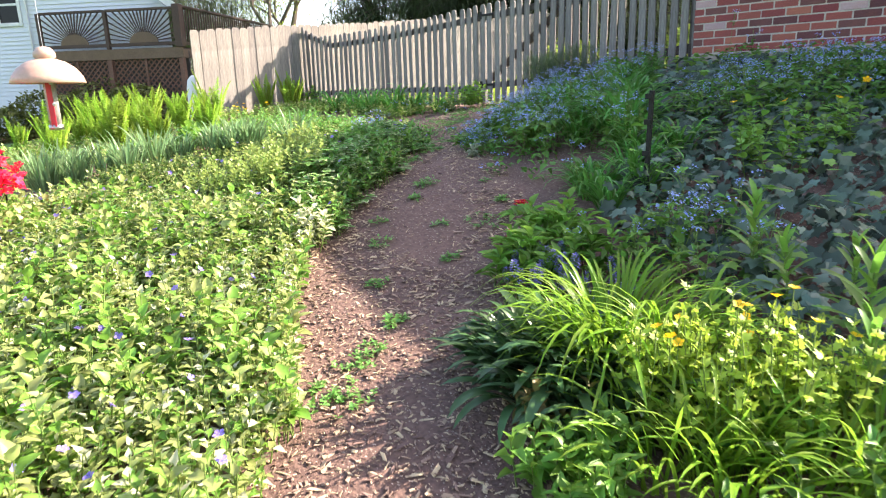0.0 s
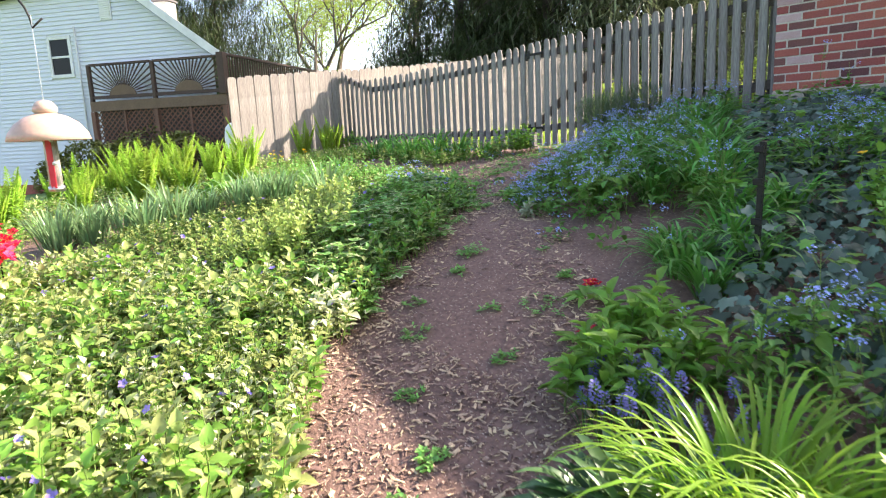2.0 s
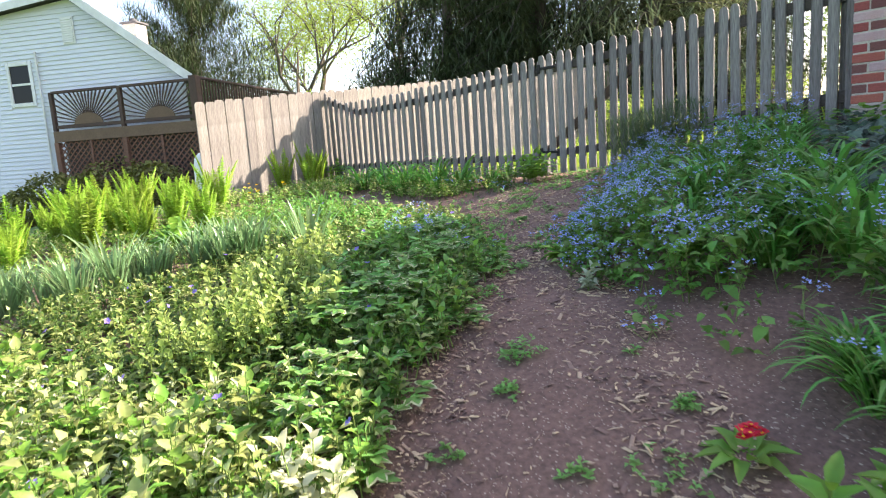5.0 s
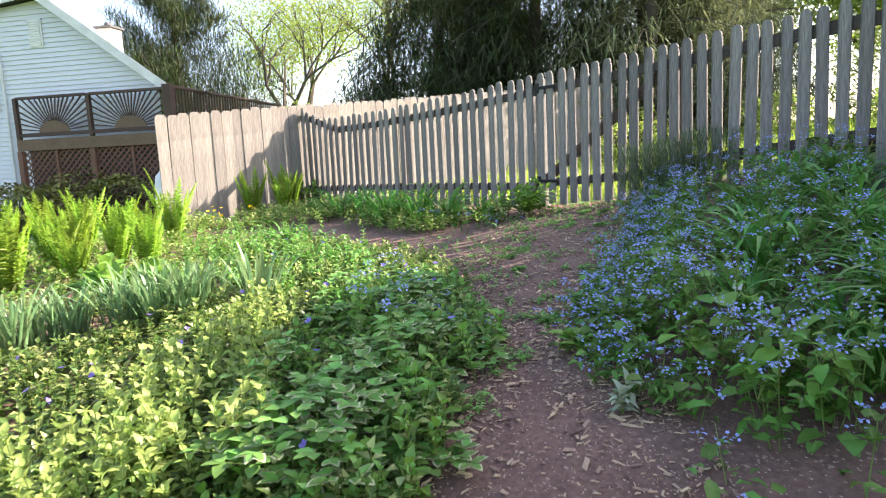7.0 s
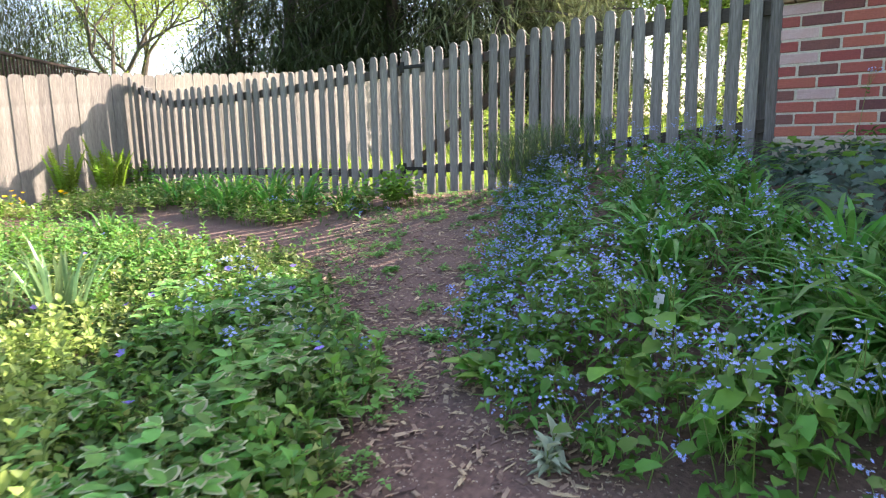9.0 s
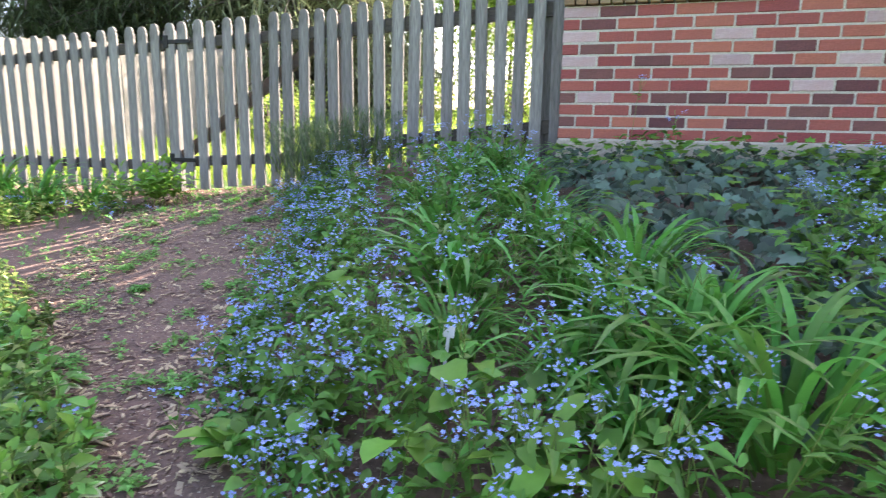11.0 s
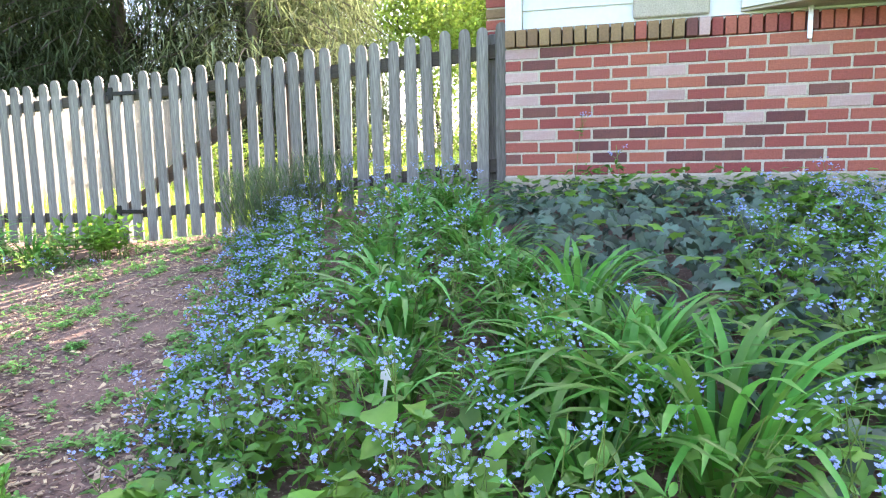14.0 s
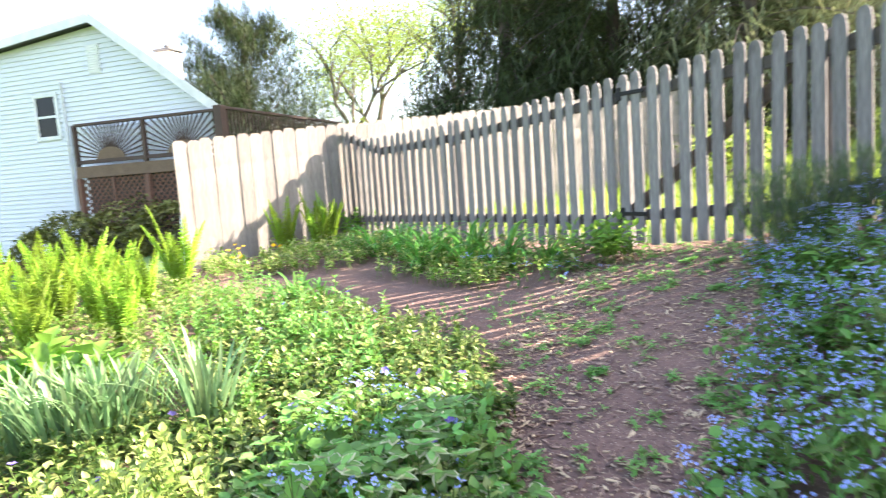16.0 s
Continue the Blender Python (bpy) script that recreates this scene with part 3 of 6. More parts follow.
def build_deck():
    deck = thing("deck", HM, "brown wooden deck with sunburst railing panels and lattice skirt", "deck")
    U0, U1, VB = -3.9, 0.36, 6.0

    def bar(name, a, b, w, h, material=M_DECK, parent=deck, label=""):
        bm = bmesh.new()
        beam(bm, a, b, w, h, 0.006)
        return part(name, bm, material, parent, label)

    def stud(name, u, v, z0, z1, w, material=M_DECK, parent=deck):
        bm = bmesh.new()
        box(bm, (u - w / 2, v - w / 2, z0), (u + w / 2, v + w / 2, z1), 0.008)
        return part(name, bm, material, parent)

    for i in range(int((U1 - U0) / 0.142)):
        bm = bmesh.new()
        box(bm, (U0 + i * 0.142, 0.04, 0.94), (U0 + i * 0.142 + 0.136, WALL_V - 0.02, 0.975), 0.004)
        part("deck_board", bm, M_DECK, deck)
    bm = bmesh.new()
    box(bm, (RIGHT_U + 0.05, WALL_V, 0.94), (U1 - 0.06, VB, 0.975))
    part("side_floor", bm, M_DECK, deck)
    bm = bmesh.new()
    box(bm, (U0, -0.02, 0.71), (U1, 0.03, 0.985), 0.006)
    part("rim_beam", bm, M_DECK_LIGHT, deck, "lighter brown rim beam")
    bm = bmesh.new()
    box(bm, (U1 - 0.05, 0.032, 0.71), (U1, VB, 0.935), 0.006)
    part("side_beam", bm, M_DECK_LIGHT, deck)
    posts = [U0 + 0.06, -1.82, U1 - 0.07]
    for k, u in enumerate(posts):
        stud("rail_post", u, 0.03, 0.99, 1.98 if k < 2 else 2.06, 0.1 if k < 2 else 0.2)
        stud("post", u, 0.02, -1.5, 0.705, 0.13, M_LATTICE)
    for a, b in zip(posts, posts[1:]):
        mid = (a + b) / 2
        bar("top_rail", (a + 0.05, 0.03, 1.97), (b - 0.05, 0.03, 1.97), 0.12, 0.06)
        bar("bottom_rail", (a + 0.05, 0.03, 1.09), (b - 0.05, 0.03, 1.09), 0.06, 0.09)
        # sunburst: slats that fan out from a half disc on the bottom rail
        bm = bmesh.new()
        vs = [bm.verts.new((mid + 0.42 * math.cos(t), v, 1.135 + 0.27 * math.sin(t))) for v in (0.015, 0.045) for t in [math.pi * i / 16 for i in range(17)]]
        bm.faces.new(vs[:17])
        bm.faces.new(vs[17:][::-1])
        for i in range(16):
            bm.faces.new((vs[i], vs[i + 17], vs[i + 18], vs[i + 1]))
        part("sun_disc", bm, M_DECK_LIGHT, deck, "light brown half-round sun")
        n = 23
        for i in range(n):
            t = math.pi * (0.035 + 0.93 * i / (n - 1))
            c, s = math.cos(t), math.sin(t)
            ends = []
            if abs(c) > 1e-3:
                ends.append(((b - a) / 2 - 0.06) / abs(c))
            if s > 1e-3:
                ends.append((1.935 - 1.135) / s)
            far = min(ends)
            near = 1 / math.sqrt((c / 0.4) ** 2 + (s / 0.25) ** 2)
            bm = bmesh.new()
            ax, az, bx, bz = mid + near * c, 1.135 + near * s, mid + far * c, 1.135 + far * s
            nx, nz = -s * 0.019, c * 0.019
            v = [bm.verts.new((x + k * nx, y, z + k * nz)) for y in (0.02, 0.04) for x, z, k in ((ax, az, 0.6), (bx, bz, 1), (bx, bz, -1), (ax, az, -0.6))]
            for q in ((0, 1, 2, 3), (7, 6, 5, 4), (0, 4, 5, 1), (1, 5, 6, 2), (2, 6, 7, 3), (3, 7, 4, 0)):
                bm.faces.new([v[j] for j in q])
            part("ray_slat", bm, M_DECK, deck)
        # lattice skirt below
        fm = bmesh.new()
        box(fm, (mid - 0.03, -0.015, -1.4), (mid + 0.03, 0.02, 0.7), 0.004)
        part("lattice_batten", fm, M_LATTICE, deck)
        bm = bmesh.new()
        lo, hi, z0, z1, step = a + 0.07, b - 0.07, -0.75, 0.7, 0.16
        for sgn, v in ((1, 0.03), (-1, 0.044)):
            k = lo - (z1 - z0)
            while k < hi:
                p0, p1 = max(lo, k if sgn > 0 else k), min(hi, k + (z1 - z0))
                if p1 > p0 + 0.03:
                    za, zb = z0 + (p0 - k), z0 + (p1 - k)
                    if sgn < 0:
                        za, zb = z1 - (p0 - k), z1 - (p1 - k)
                    beam(bm, (p0, v, za), (p1, v, zb), 0.012, 0.036)
                k += step
        part("lattice", bm, M_LATTICE, deck, "reddish-brown diagonal lattice")
    # added dark sheet: its colour stands for the shaded hollow behind the lattice
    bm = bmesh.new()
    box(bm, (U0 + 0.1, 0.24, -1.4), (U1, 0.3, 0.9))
    part("underdeck_shade", bm, M_DARK_WOOD_AND_SHADE, deck)
    bar("side_rail", (U1 - 0.07, 0.15, 2.02), (U1 - 0.07, VB, 2.02), 0.12, 0.06)
    bar("side_bottom_rail", (U1 - 0.07, 0.15, 1.09), (U1 - 0.07, VB, 1.09), 0.06, 0.08)
    for i in range(42):
        stud("baluster", U1 - 0.07, 0.3 + i * 0.135, 1.12, 2.0, 0.04)


build_deck()

bm = bmesh.new()
ridge(bm, [(0.0, 0.72), (0.12, 0.7), (0.18, 0.63), (0.2, 0.5), (0.21, 0.0)], 20)
tagged(link_mesh("water_barrel", bm, M_WHITE, m=pose(-7.25, -1.76, ground_z(-7.25, -1.76) - 0.01), smooth=True), "white rounded plastic barrel behind the board fence", "barrel")

# metal bracket and cover plate on the brick house, leaning board at the sill
bm = bmesh.new()
box(bm, (1.60, -0.012, 0.70), (1.625, -0.004, 0.96), 0.002)
for z in (0.73, 0.8, 0.87):
    ridge(bm, [(0.0, 0.004), (0.006, 0.003), (0.007, 0.0)], 8, pose(1.6125, -0.012, z, 90))
tagged(link_mesh("metal_bracket", bm, M_STEEL), "narrow galvanised strap bracket screwed to the bricks", "bracket")
bm = bmesh.new()
box(bm, (0.72, 0.0, 0.868), (1.12, 0.03, 1.28), 0.008)
box(bm, (0.80, -0.012, 1.03), (1.06, 0.0, 1.22), 0.006)
tagged(link_mesh("cover_plate", bm, M_MORTAR), "beige plastic cover plate on the white siding", "cover plate")


def bay_ring(bm, plan, z0, z1, inset=0.0):
    """A closed prism over the bay's plan, drawn in by inset towards the wall."""
    low = [bm.verts.new((x, min(y + inset, 0.029), z0)) for x, y in plan]
    top = [bm.verts.new((x, min(y + inset, 0.029), z1)) for x, y in plan]
    n = len(plan)
    bm.faces.new(low)
    bm.faces.new(top[::-1])
    for i in range(n):
        bm.faces.new((low[i], top[i], top[(i + 1) % n], low[(i + 1) % n]))
    bmesh.ops.recalc_face_normals(bm, faces=bm.faces[:])


BAY = ((1.28, 0.029), (1.28, 0.0), (1.95, -0.40), (3.6, -0.40), (4.27, 0.0), (4.27, 0.029))
bay = thing("bay_window", pose(0, 0, 0), "white-framed bay window standing out over the brick wall", "window")
bm = bmesh.new()
bay_ring(bm, BAY, 0.884, 1.0)
part("apron", bm, M_WHITE, bay)
bm = bmesh.new()
bay_ring(bm, BAY, 0.868, 0.882, 0.02)
part("underside", bm, M_MORTAR, bay, "beige board under the bay")
bm = bmesh.new()
bay_ring(bm, BAY, 1.004, 1.03, -0.015)
part("window_sill", bm, M_WHITE, bay)
for a, b in (((1.28, -0.005), (1.95, -0.405)), ((1.95, -0.405), (3.6, -0.405)), ((3.6, -0.405), (4.27, -0.005))):
    bm = bmesh.new()
    beam(bm, (*a, 1.07), (*b, 1.07), 0.03, 0.08, 0.004)
    beam(bm, (*a, 1.56), (*b, 1.56), 0.03, 0.08, 0.004)
    for q in (a, b):
        beam(bm, (q[0], q[1], 1.03), (q[0], q[1], 1.6), 0.05, 0.05, 0.004)
    part("window_frame", bm, M_WHITE, bay)
    bm = bmesh.new()
    beam(bm, (*a, 1.315), (*b, 1.315), 0.006, 0.42)
    part("pane", bm, M_DARK_GLASS, bay)
bm = bmesh.new()
bay_ring(bm, BAY, 1.6, 1.66, -0.03)
part("head_board", bm, M_WHITE, bay)


# ---- plants: leaf shapes and a quick scatter ----
def leaf_shape(fold=0.25, bend=0.15, widest=0.45, notch=0.0, round_tip=0.0):
    """A folded leaf of length 1 along y and width 1, as points and triangles."""
    w = widest
    p = [(0, 0, 0), (-0.5, w, fold * 0.5), (0, w, 0), (0.5, w, fold * 0.5), (0, 1, -bend), (-0.34, 0.16 - notch, 0.1 * fold), (0.34, 0.16 - notch, 0.1 * fold),
         (-0.3 - 0.12 * round_tip, 0.76 + 0.08 * round_tip, fold * 0.3 - bend * 0.5), (0.3 + 0.12 * round_tip, 0.76 + 0.08 * round_tip, fold * 0.3 - bend * 0.5)]
    f = [(0, 2, 5), (5, 2, 1), (0, 6, 2), (6, 3, 2), (1, 2, 7), (7, 2, 4), (2, 3, 8), (2, 8, 4)]
    return np.array(p, float), np.array(f)


def ivy_shape():
    out = [(0, 0), (0.3, -0.14), (0.5, 0.1), (0.36, 0.3), (0.5, 0.62), (0.2, 0.6), (0, 1.0), (-0.2, 0.6), (-0.5, 0.62), (-0.36, 0.3), (-0.5, 0.1), (-0.3, -0.14)]
    p = [(0, 0.35, 0.04)] + [(x, y, -0.1 * (x * x) - 0.06 * y * y) for x, y in out]
    f = [(0, 1 + (i + 1) % 12, 1 + i) for i in range(12)]
    return np.array(p, float), np.array(f)[:, ::-1]


def flower_shape(petals=5, cup=0.15):
    p, f = [(0, 0, -0.08)], []
    for i in range(petals):
        a = 2 * math.pi * i / petals
        for da, r, z in ((-0.5, 0.42, cup), (0, 0.55, cup * 1.1), (0.5, 0.42, cup)):
            t = a + da * 2 * math.pi / petals * 0.86
            p.append((r * math.cos(t), r * math.sin(t), z))
        k = 1 + 3 * i
        f += [(0, k, k + 1), (0, k + 1, k + 2)]
    return np.array(p, float), np.array(f)


def chip_shape():
    p = [(-0.45, -0.35, 0), (0.25, -0.55, 0), (0.5, 0.3, 0), (-0.2, 0.55, 0), (-0.4, -0.3, 1), (0.2, -0.5, 0.5), (0.45, 0.28, 1.1), (-0.15, 0.5, 0.6)]
    q = [(4, 5, 6), (4, 6, 7), (0, 1, 5), (0, 5, 4), (1, 2, 6), (1, 6, 5), (2, 3, 7), (2, 7, 6), (3, 0, 4), (3, 4, 7)]
    return np.array(p, float), np.array(q)


def lite_shape(fold=0.3, bend=0.2, widest=0.42):
    """A plainer folded leaf for dense carpets and tree crowns."""
    p = [(0, 0, 0), (-0.5, widest, fold * 0.5), (0, widest + 0.05, 0), (0.5, widest, fold * 0.5), (0, 1, -bend)]
    return np.array(p, float), np.array([(0, 2, 1), (0, 3, 2), (1, 2, 4), (2, 3, 4)])


LITE = lite_shape()
OVAL, LONG, ROUND, HEART, IVY = leaf_shape(), leaf_shape(0.3, 0.25, 0.42), leaf_shape(0.15, 0.1, 0.5, 0, 1.0), leaf_shape(0.2, 0.2, 0.36, 0.22), ivy_shape()
FLOWER, CHIP = flower_shape(), chip_shape()
FLAT = leaf_shape(0.14, 0.04, 0.45)


def rot_many(yaw, tilt, roll):
    """Rotation matrices: roll about y, then tilt upwards about x, then yaw about z; degrees."""
    a, b, c = np.radians(yaw), np.radians(tilt), np.radians(roll)
    one, zero = np.ones_like(a), np.zeros_like(a)
    rz = np.array([[np.cos(a), -np.sin(a), zero], [np.sin(a), np.cos(a), zero], [zero, zero, one]])
    rx = np.array([[one, zero, zero], [zero, np.cos(b), -np.sin(b)], [zero, np.sin(b), np.cos(b)]])
    ry = np.array([[np.cos(c), zero, np.sin(c)], [zero, one, zero], [-np.sin(c), zero, np.cos(c)]])
    return np.einsum("ijn,jkn,kln->nil", rz, rx, ry)


class Foliage:
    """Gathers many small pieces into one mesh."""

    def __init__(self):
        self.v, self.f, self.m, self.n = [], [], [], 0

    def raw(self, v, f, mat_index):
        self.v.append(v)
        self.f.append(f + self.n)
        self.m.append(np.full(len(f), mat_index))
        self.n += len(v)

    def scatter(self, shape, pos, yaw, tilt, roll, width, length, mat_index=0, thick=None):
        pos = np.asarray(pos, float)
        n = len(pos)
        if n == 0:
            return
        full = [np.broadcast_to(np.asarray(x, float), (n,)) for x in (yaw, tilt, roll, width, length)]
        v, f = shape
        s = np.stack([full[3], full[4], full[4] if thick is None else np.broadcast_to(np.asarray(thick, float), (n,))], 1)
        pts = np.einsum("nij,nkj->nki", rot_many(*full[:3]), v[None] * s[:, None, :]) + pos[:, None, :]
        faces = (f[None] + (np.arange(n) * len(v))[:, None, None]).reshape(-1, 3)
        self.raw(pts.reshape(-1, 3), faces, mat_index)

    def blades(self, pos, yaw, lean, droop, length, width, mat_index=0, seg=7, keel=0.25):
        """Strap leaves: lean from upright at the foot and droop towards the tip, in degrees."""
        pos = np.asarray(pos, float)
        n = len(pos)
        yaw, lean, droop, length, width = [np.broadcast_to(np.asarray(x, float), (n,)) for x in (yaw, lean, droop, length, width)]
        yaw = np.radians(yaw)
        out, side = np.stack([-np.sin(yaw), np.cos(yaw), 0 * yaw], 1), np.stack([np.cos(yaw), np.sin(yaw), 0 * yaw], 1)
        p, rows = pos.copy(), []
        for i in range(seg + 1):
            s = i / seg
            ang = np.radians(lean + droop * s ** 1.6)
            d = out * np.sin(ang)[:, None] + np.array([0, 0, 1.0]) * np.cos(ang)[:, None]
            up = np.cross(side, d)
            w = (width * (0.75 + 0.5 * s - 0.25 * s * s) * (1 - s ** 4) ** 0.7 * 0.5)[:, None]
            rows += [p - side * w + up * w * keel, p.copy(), p + side * w + up * w * keel]
            p = p + d * (length / seg)[:, None]
        v = np.stack(rows, 1)
        f = []
        for i in range(seg):
            a = 3 * i
            f += [(a, a + 1, a + 4), (a, a + 4, a + 3), (a + 1, a + 2, a + 5), (a + 1, a + 5, a + 4)]
        f = np.array(f)
        self.raw(v.reshape(-1, 3), (f[None] + (np.arange(n) * v.shape[1])[:, None, None]).reshape(-1, 3), mat_index)

    def stems(self, a, b, radius, mat_index=0):
        """Thin three-sided stalks from a to b."""
        a, b = np.asarray(a, float), np.asarray(b, float)
        n = len(a)
        d = b - a
        u = np.cross(d, np.array([0.3, 0.8, 0.1]))
        u /= np.linalg.norm(u, axis=1)[:, None] + 1e-9
        w = np.cross(d, u)
        w /= np.linalg.norm(w, axis=1)[:, None] + 1e-9
        rows = [c + r * (math.cos(t) * u + math.sin(t) * w) for c, r in ((a, radius), (b, radius * 0.6)) for t in (0, 2.1, 4.2)]
        f = np.array([(0, 1, 4), (0, 4, 3), (1, 2, 5), (1, 5, 4), (2, 0, 3), (2, 3, 5)])
        self.raw(np.stack(rows, 1).reshape(-1, 3), (f[None] + (np.arange(n) * 6)[:, None, None]).reshape(-1, 3), mat_index)

    def mesh(self, name, mats, smooth=True):
        v, f, m = np.concatenate(self.v), np.concatenate(self.f), np.concatenate(self.m)
        me = bpy.data.meshes.new(name)
        me.vertices.add(len(v))
        me.vertices.foreach_set("co", v.astype(np.float32).ravel())
        me.loops.add(f.size)
        me.loops.foreach_set("vertex_index", f.astype(np.int32).ravel())
        me.polygons.add(len(f))
        me.polygons.foreach_set("loop_start", np.arange(0, f.size, 3, dtype=np.int32))
        me.polygons.foreach_set("loop_total", np.full(len(f), 3, dtype=np.int32))
        for x in mats:
            me.materials.append(x)
        me.polygons.foreach_set("material_index", m.astype(np.int32))
        me.polygons.foreach_set("use_smooth", [smooth] * len(f))
        me.update()
        me.validate()
        return me

    def build(self, name, mats, parent=None, label="", m=None, smooth=True):
        ob = new(name, self.mesh(name, mats, smooth))
        if parent is not None:
            ob.parent = parent
        if m is not None:
            ob.matrix_basis = m
        if label:
            ob["label"] = label
        return ob


RNG = np.random.default_rng(7)
U = RNG.uniform

L_VINCA = leaf_mat("periwinkle_leaf", (0.30, 0.41, 0.115), (0.41, 0.51, 0.22), 0.3, 0.3)
L_DARK = leaf_mat("dark_groundcover_leaf", (0.07, 0.15, 0.028), (0.10, 0.20, 0.04), 0.4, 0.3)
L_PALE = leaf_mat("cream_edge_leaf", (0.60, 0.68, 0.46), (0.48, 0.60, 0.34), 0.5, 0.2)
L_GOUT = leaf_mat("goutweed_leaf", (0.14, 0.37, 0.08), (0.22, 0.46, 0.12), 0.5, 0.35)
L_GOLD = leaf_mat("golden_leaf", (0.30, 0.48, 0.13), (0.27, 0.42, 0.10), 0.5, 0.3)
L_YELLOW = leaf_mat("yellow_green_leaf", (0.34, 0.46, 0.13), (0.24, 0.38, 0.09), 0.5, 0.3)
L_DAFF = leaf_mat("daffodil_leaf", (0.20, 0.36, 0.165), (0.14, 0.28, 0.10), 0.3, 0.35, single=True)
L_FERN = leaf_mat("fern_frond", (0.25, 0.45, 0.05), (0.19, 0.37, 0.04), 0.5, 0.25, 0.5, single=True)
L_LILY = leaf_mat("daylily_leaf", (0.09, 0.29, 0.05), (0.13, 0.37, 0.07), 0.38, 0.35, single=True)
L_LIME = leaf_mat("lime_daylily_leaf", (0.21, 0.42, 0.04), (0.15, 0.34, 0.03), 0.4, 0.25, 0.5, single=True)
L_BRUN = leaf_mat("brunnera_leaf", (0.085, 0.235, 0.04), (0.17, 0.37, 0.07), 0.45, 0.4)
L_IVY = leaf_mat("ivy_leaf", (0.052, 0.108, 0.068), (0.115, 0.175, 0.12), 0.42, 0.6, 0.08)
L_FENNEL = leaf_mat("fennel_thread", (0.055, 0.11, 0.045), (0.08, 0.15, 0.06), 0.6, 0.3)
L_LEAFY = leaf_mat("leafy_perennial_leaf", (0.14, 0.33, 0.05), (0.20, 0.42, 0.06), 0.45, 0.25)
L_DEEP = leaf_mat("deep_green_strap_leaf", (0.04, 0.105, 0.035), (0.075, 0.17, 0.05), 0.35, 0.3, 0.2, single=True)
L_WOOLLY = leaf_mat("woolly_grey_leaf", (0.36, 0.46, 0.32), (0.28, 0.38, 0.25), 0.8, 0.15, 0.2)
L_CONIFER = leaf_mat("conifer_needles", (0.055, 0.086, 0.034), (0.10, 0.14, 0.055), 0.7, 0.5, 0.35)
L_SPRING = leaf_mat("young_tree_leaf", (0.22, 0.34, 0.06), (0.32, 0.44, 0.10), 0.5, 0.3, 0.5)
L_SHRUB = leaf_mat("shrub_leaf", (0.12, 0.155, 0.035), (0.19, 0.21, 0.055), 0.5, 0.35, 0.2)
L_STEM = leaf_mat("green_stem", (0.15, 0.26, 0.06), (0.12, 0.2, 0.05), 0.6, 0.2, 0.2)
L_GRASS = leaf_mat("sunny_grass", (0.24, 0.38, 0.05), (0.30, 0.44, 0.08), 0.5, 0.3, 0.5)
F_BLUE = leaf_mat("sky_blue_petal", (0.29, 0.44, 0.88), (0.40, 0.52, 0.90), 0.6, 0.15, 0.3)
F_VIOLET = leaf_mat("violet_petal", (0.24, 0.20, 0.70), (0.32, 0.28, 0.78), 0.6, 0.15, 0.3)
F_RED = leaf_mat("red_petal", (0.60, 0.008, 0.045), (0.45, 0.005, 0.035), 0.6, 0.15, 0.3)
F_AZALEA = leaf_mat("azalea_petal", (0.86, 0.03, 0.10), (0.90, 0.08, 0.16), 0.6, 0.15, 0.35)
F_YELLOW = leaf_mat("yellow_petal", (0.85, 0.62, 0.02), (0.85, 0.5, 0.02), 0.6, 0.1, 0.3)
F_MUSCARI = leaf_mat("grape_blue_petal", (0.13, 0.14, 0.38), (0.24, 0.26, 0.50), 0.6, 0.2, 0.2)
F_WHITE = leaf_mat("white_blossom", (0.80, 0.80, 0.76), (0.7, 0.72, 0.6), 0.6, 0.1, 0.4)
M_BARK = mat("grey_brown_bark", (0.12, 0.095, 0.075), 0.95, 0.35, 6, 0.8, 40, stretch=(3, 3, 0.6))


def inside(poly, x, y):
    hit = np.zeros(len(x), bool)
    for (ax, ay), (bx, by) in zip(poly, poly[1:] + poly[:1]):
        c = (ay > y) != (by > y)
        hit ^= c & (x < (bx - ax) * (y - ay) / (by - ay + 1e-12) + ax)
    return hit


def spots(poly, per_m2, clear=0.05, lump=0.0, seed_shift=0.0):
    """Chance places inside a polygon, off the path; lump thins them in patches."""
    xs, ys = [p[0] for p in poly], [p[1] for p in poly]
    n = int((max(xs) - min(xs)) * (max(ys) - min(ys)) * per_m2)
    x, y = U(min(xs), max(xs), n), U(min(ys), max(ys), n)
    edge = clear + np.array([0.13 * noise.noise((a * 3, b * 3, 3.0)) + 0.1 * noise.noise((a * 11, b * 11, 5.0)) for a, b in zip(x, y)])
    keep = inside(poly, x, y) & (path_many(x, y) > edge)
    if lump:
        g = np.array([noise.noise((a * 1.7 + seed_shift, b * 1.7, seed_shift)) for a, b in zip(x, y)])
        keep &= g > lump * 2 - 1
    return x[keep], y[keep]


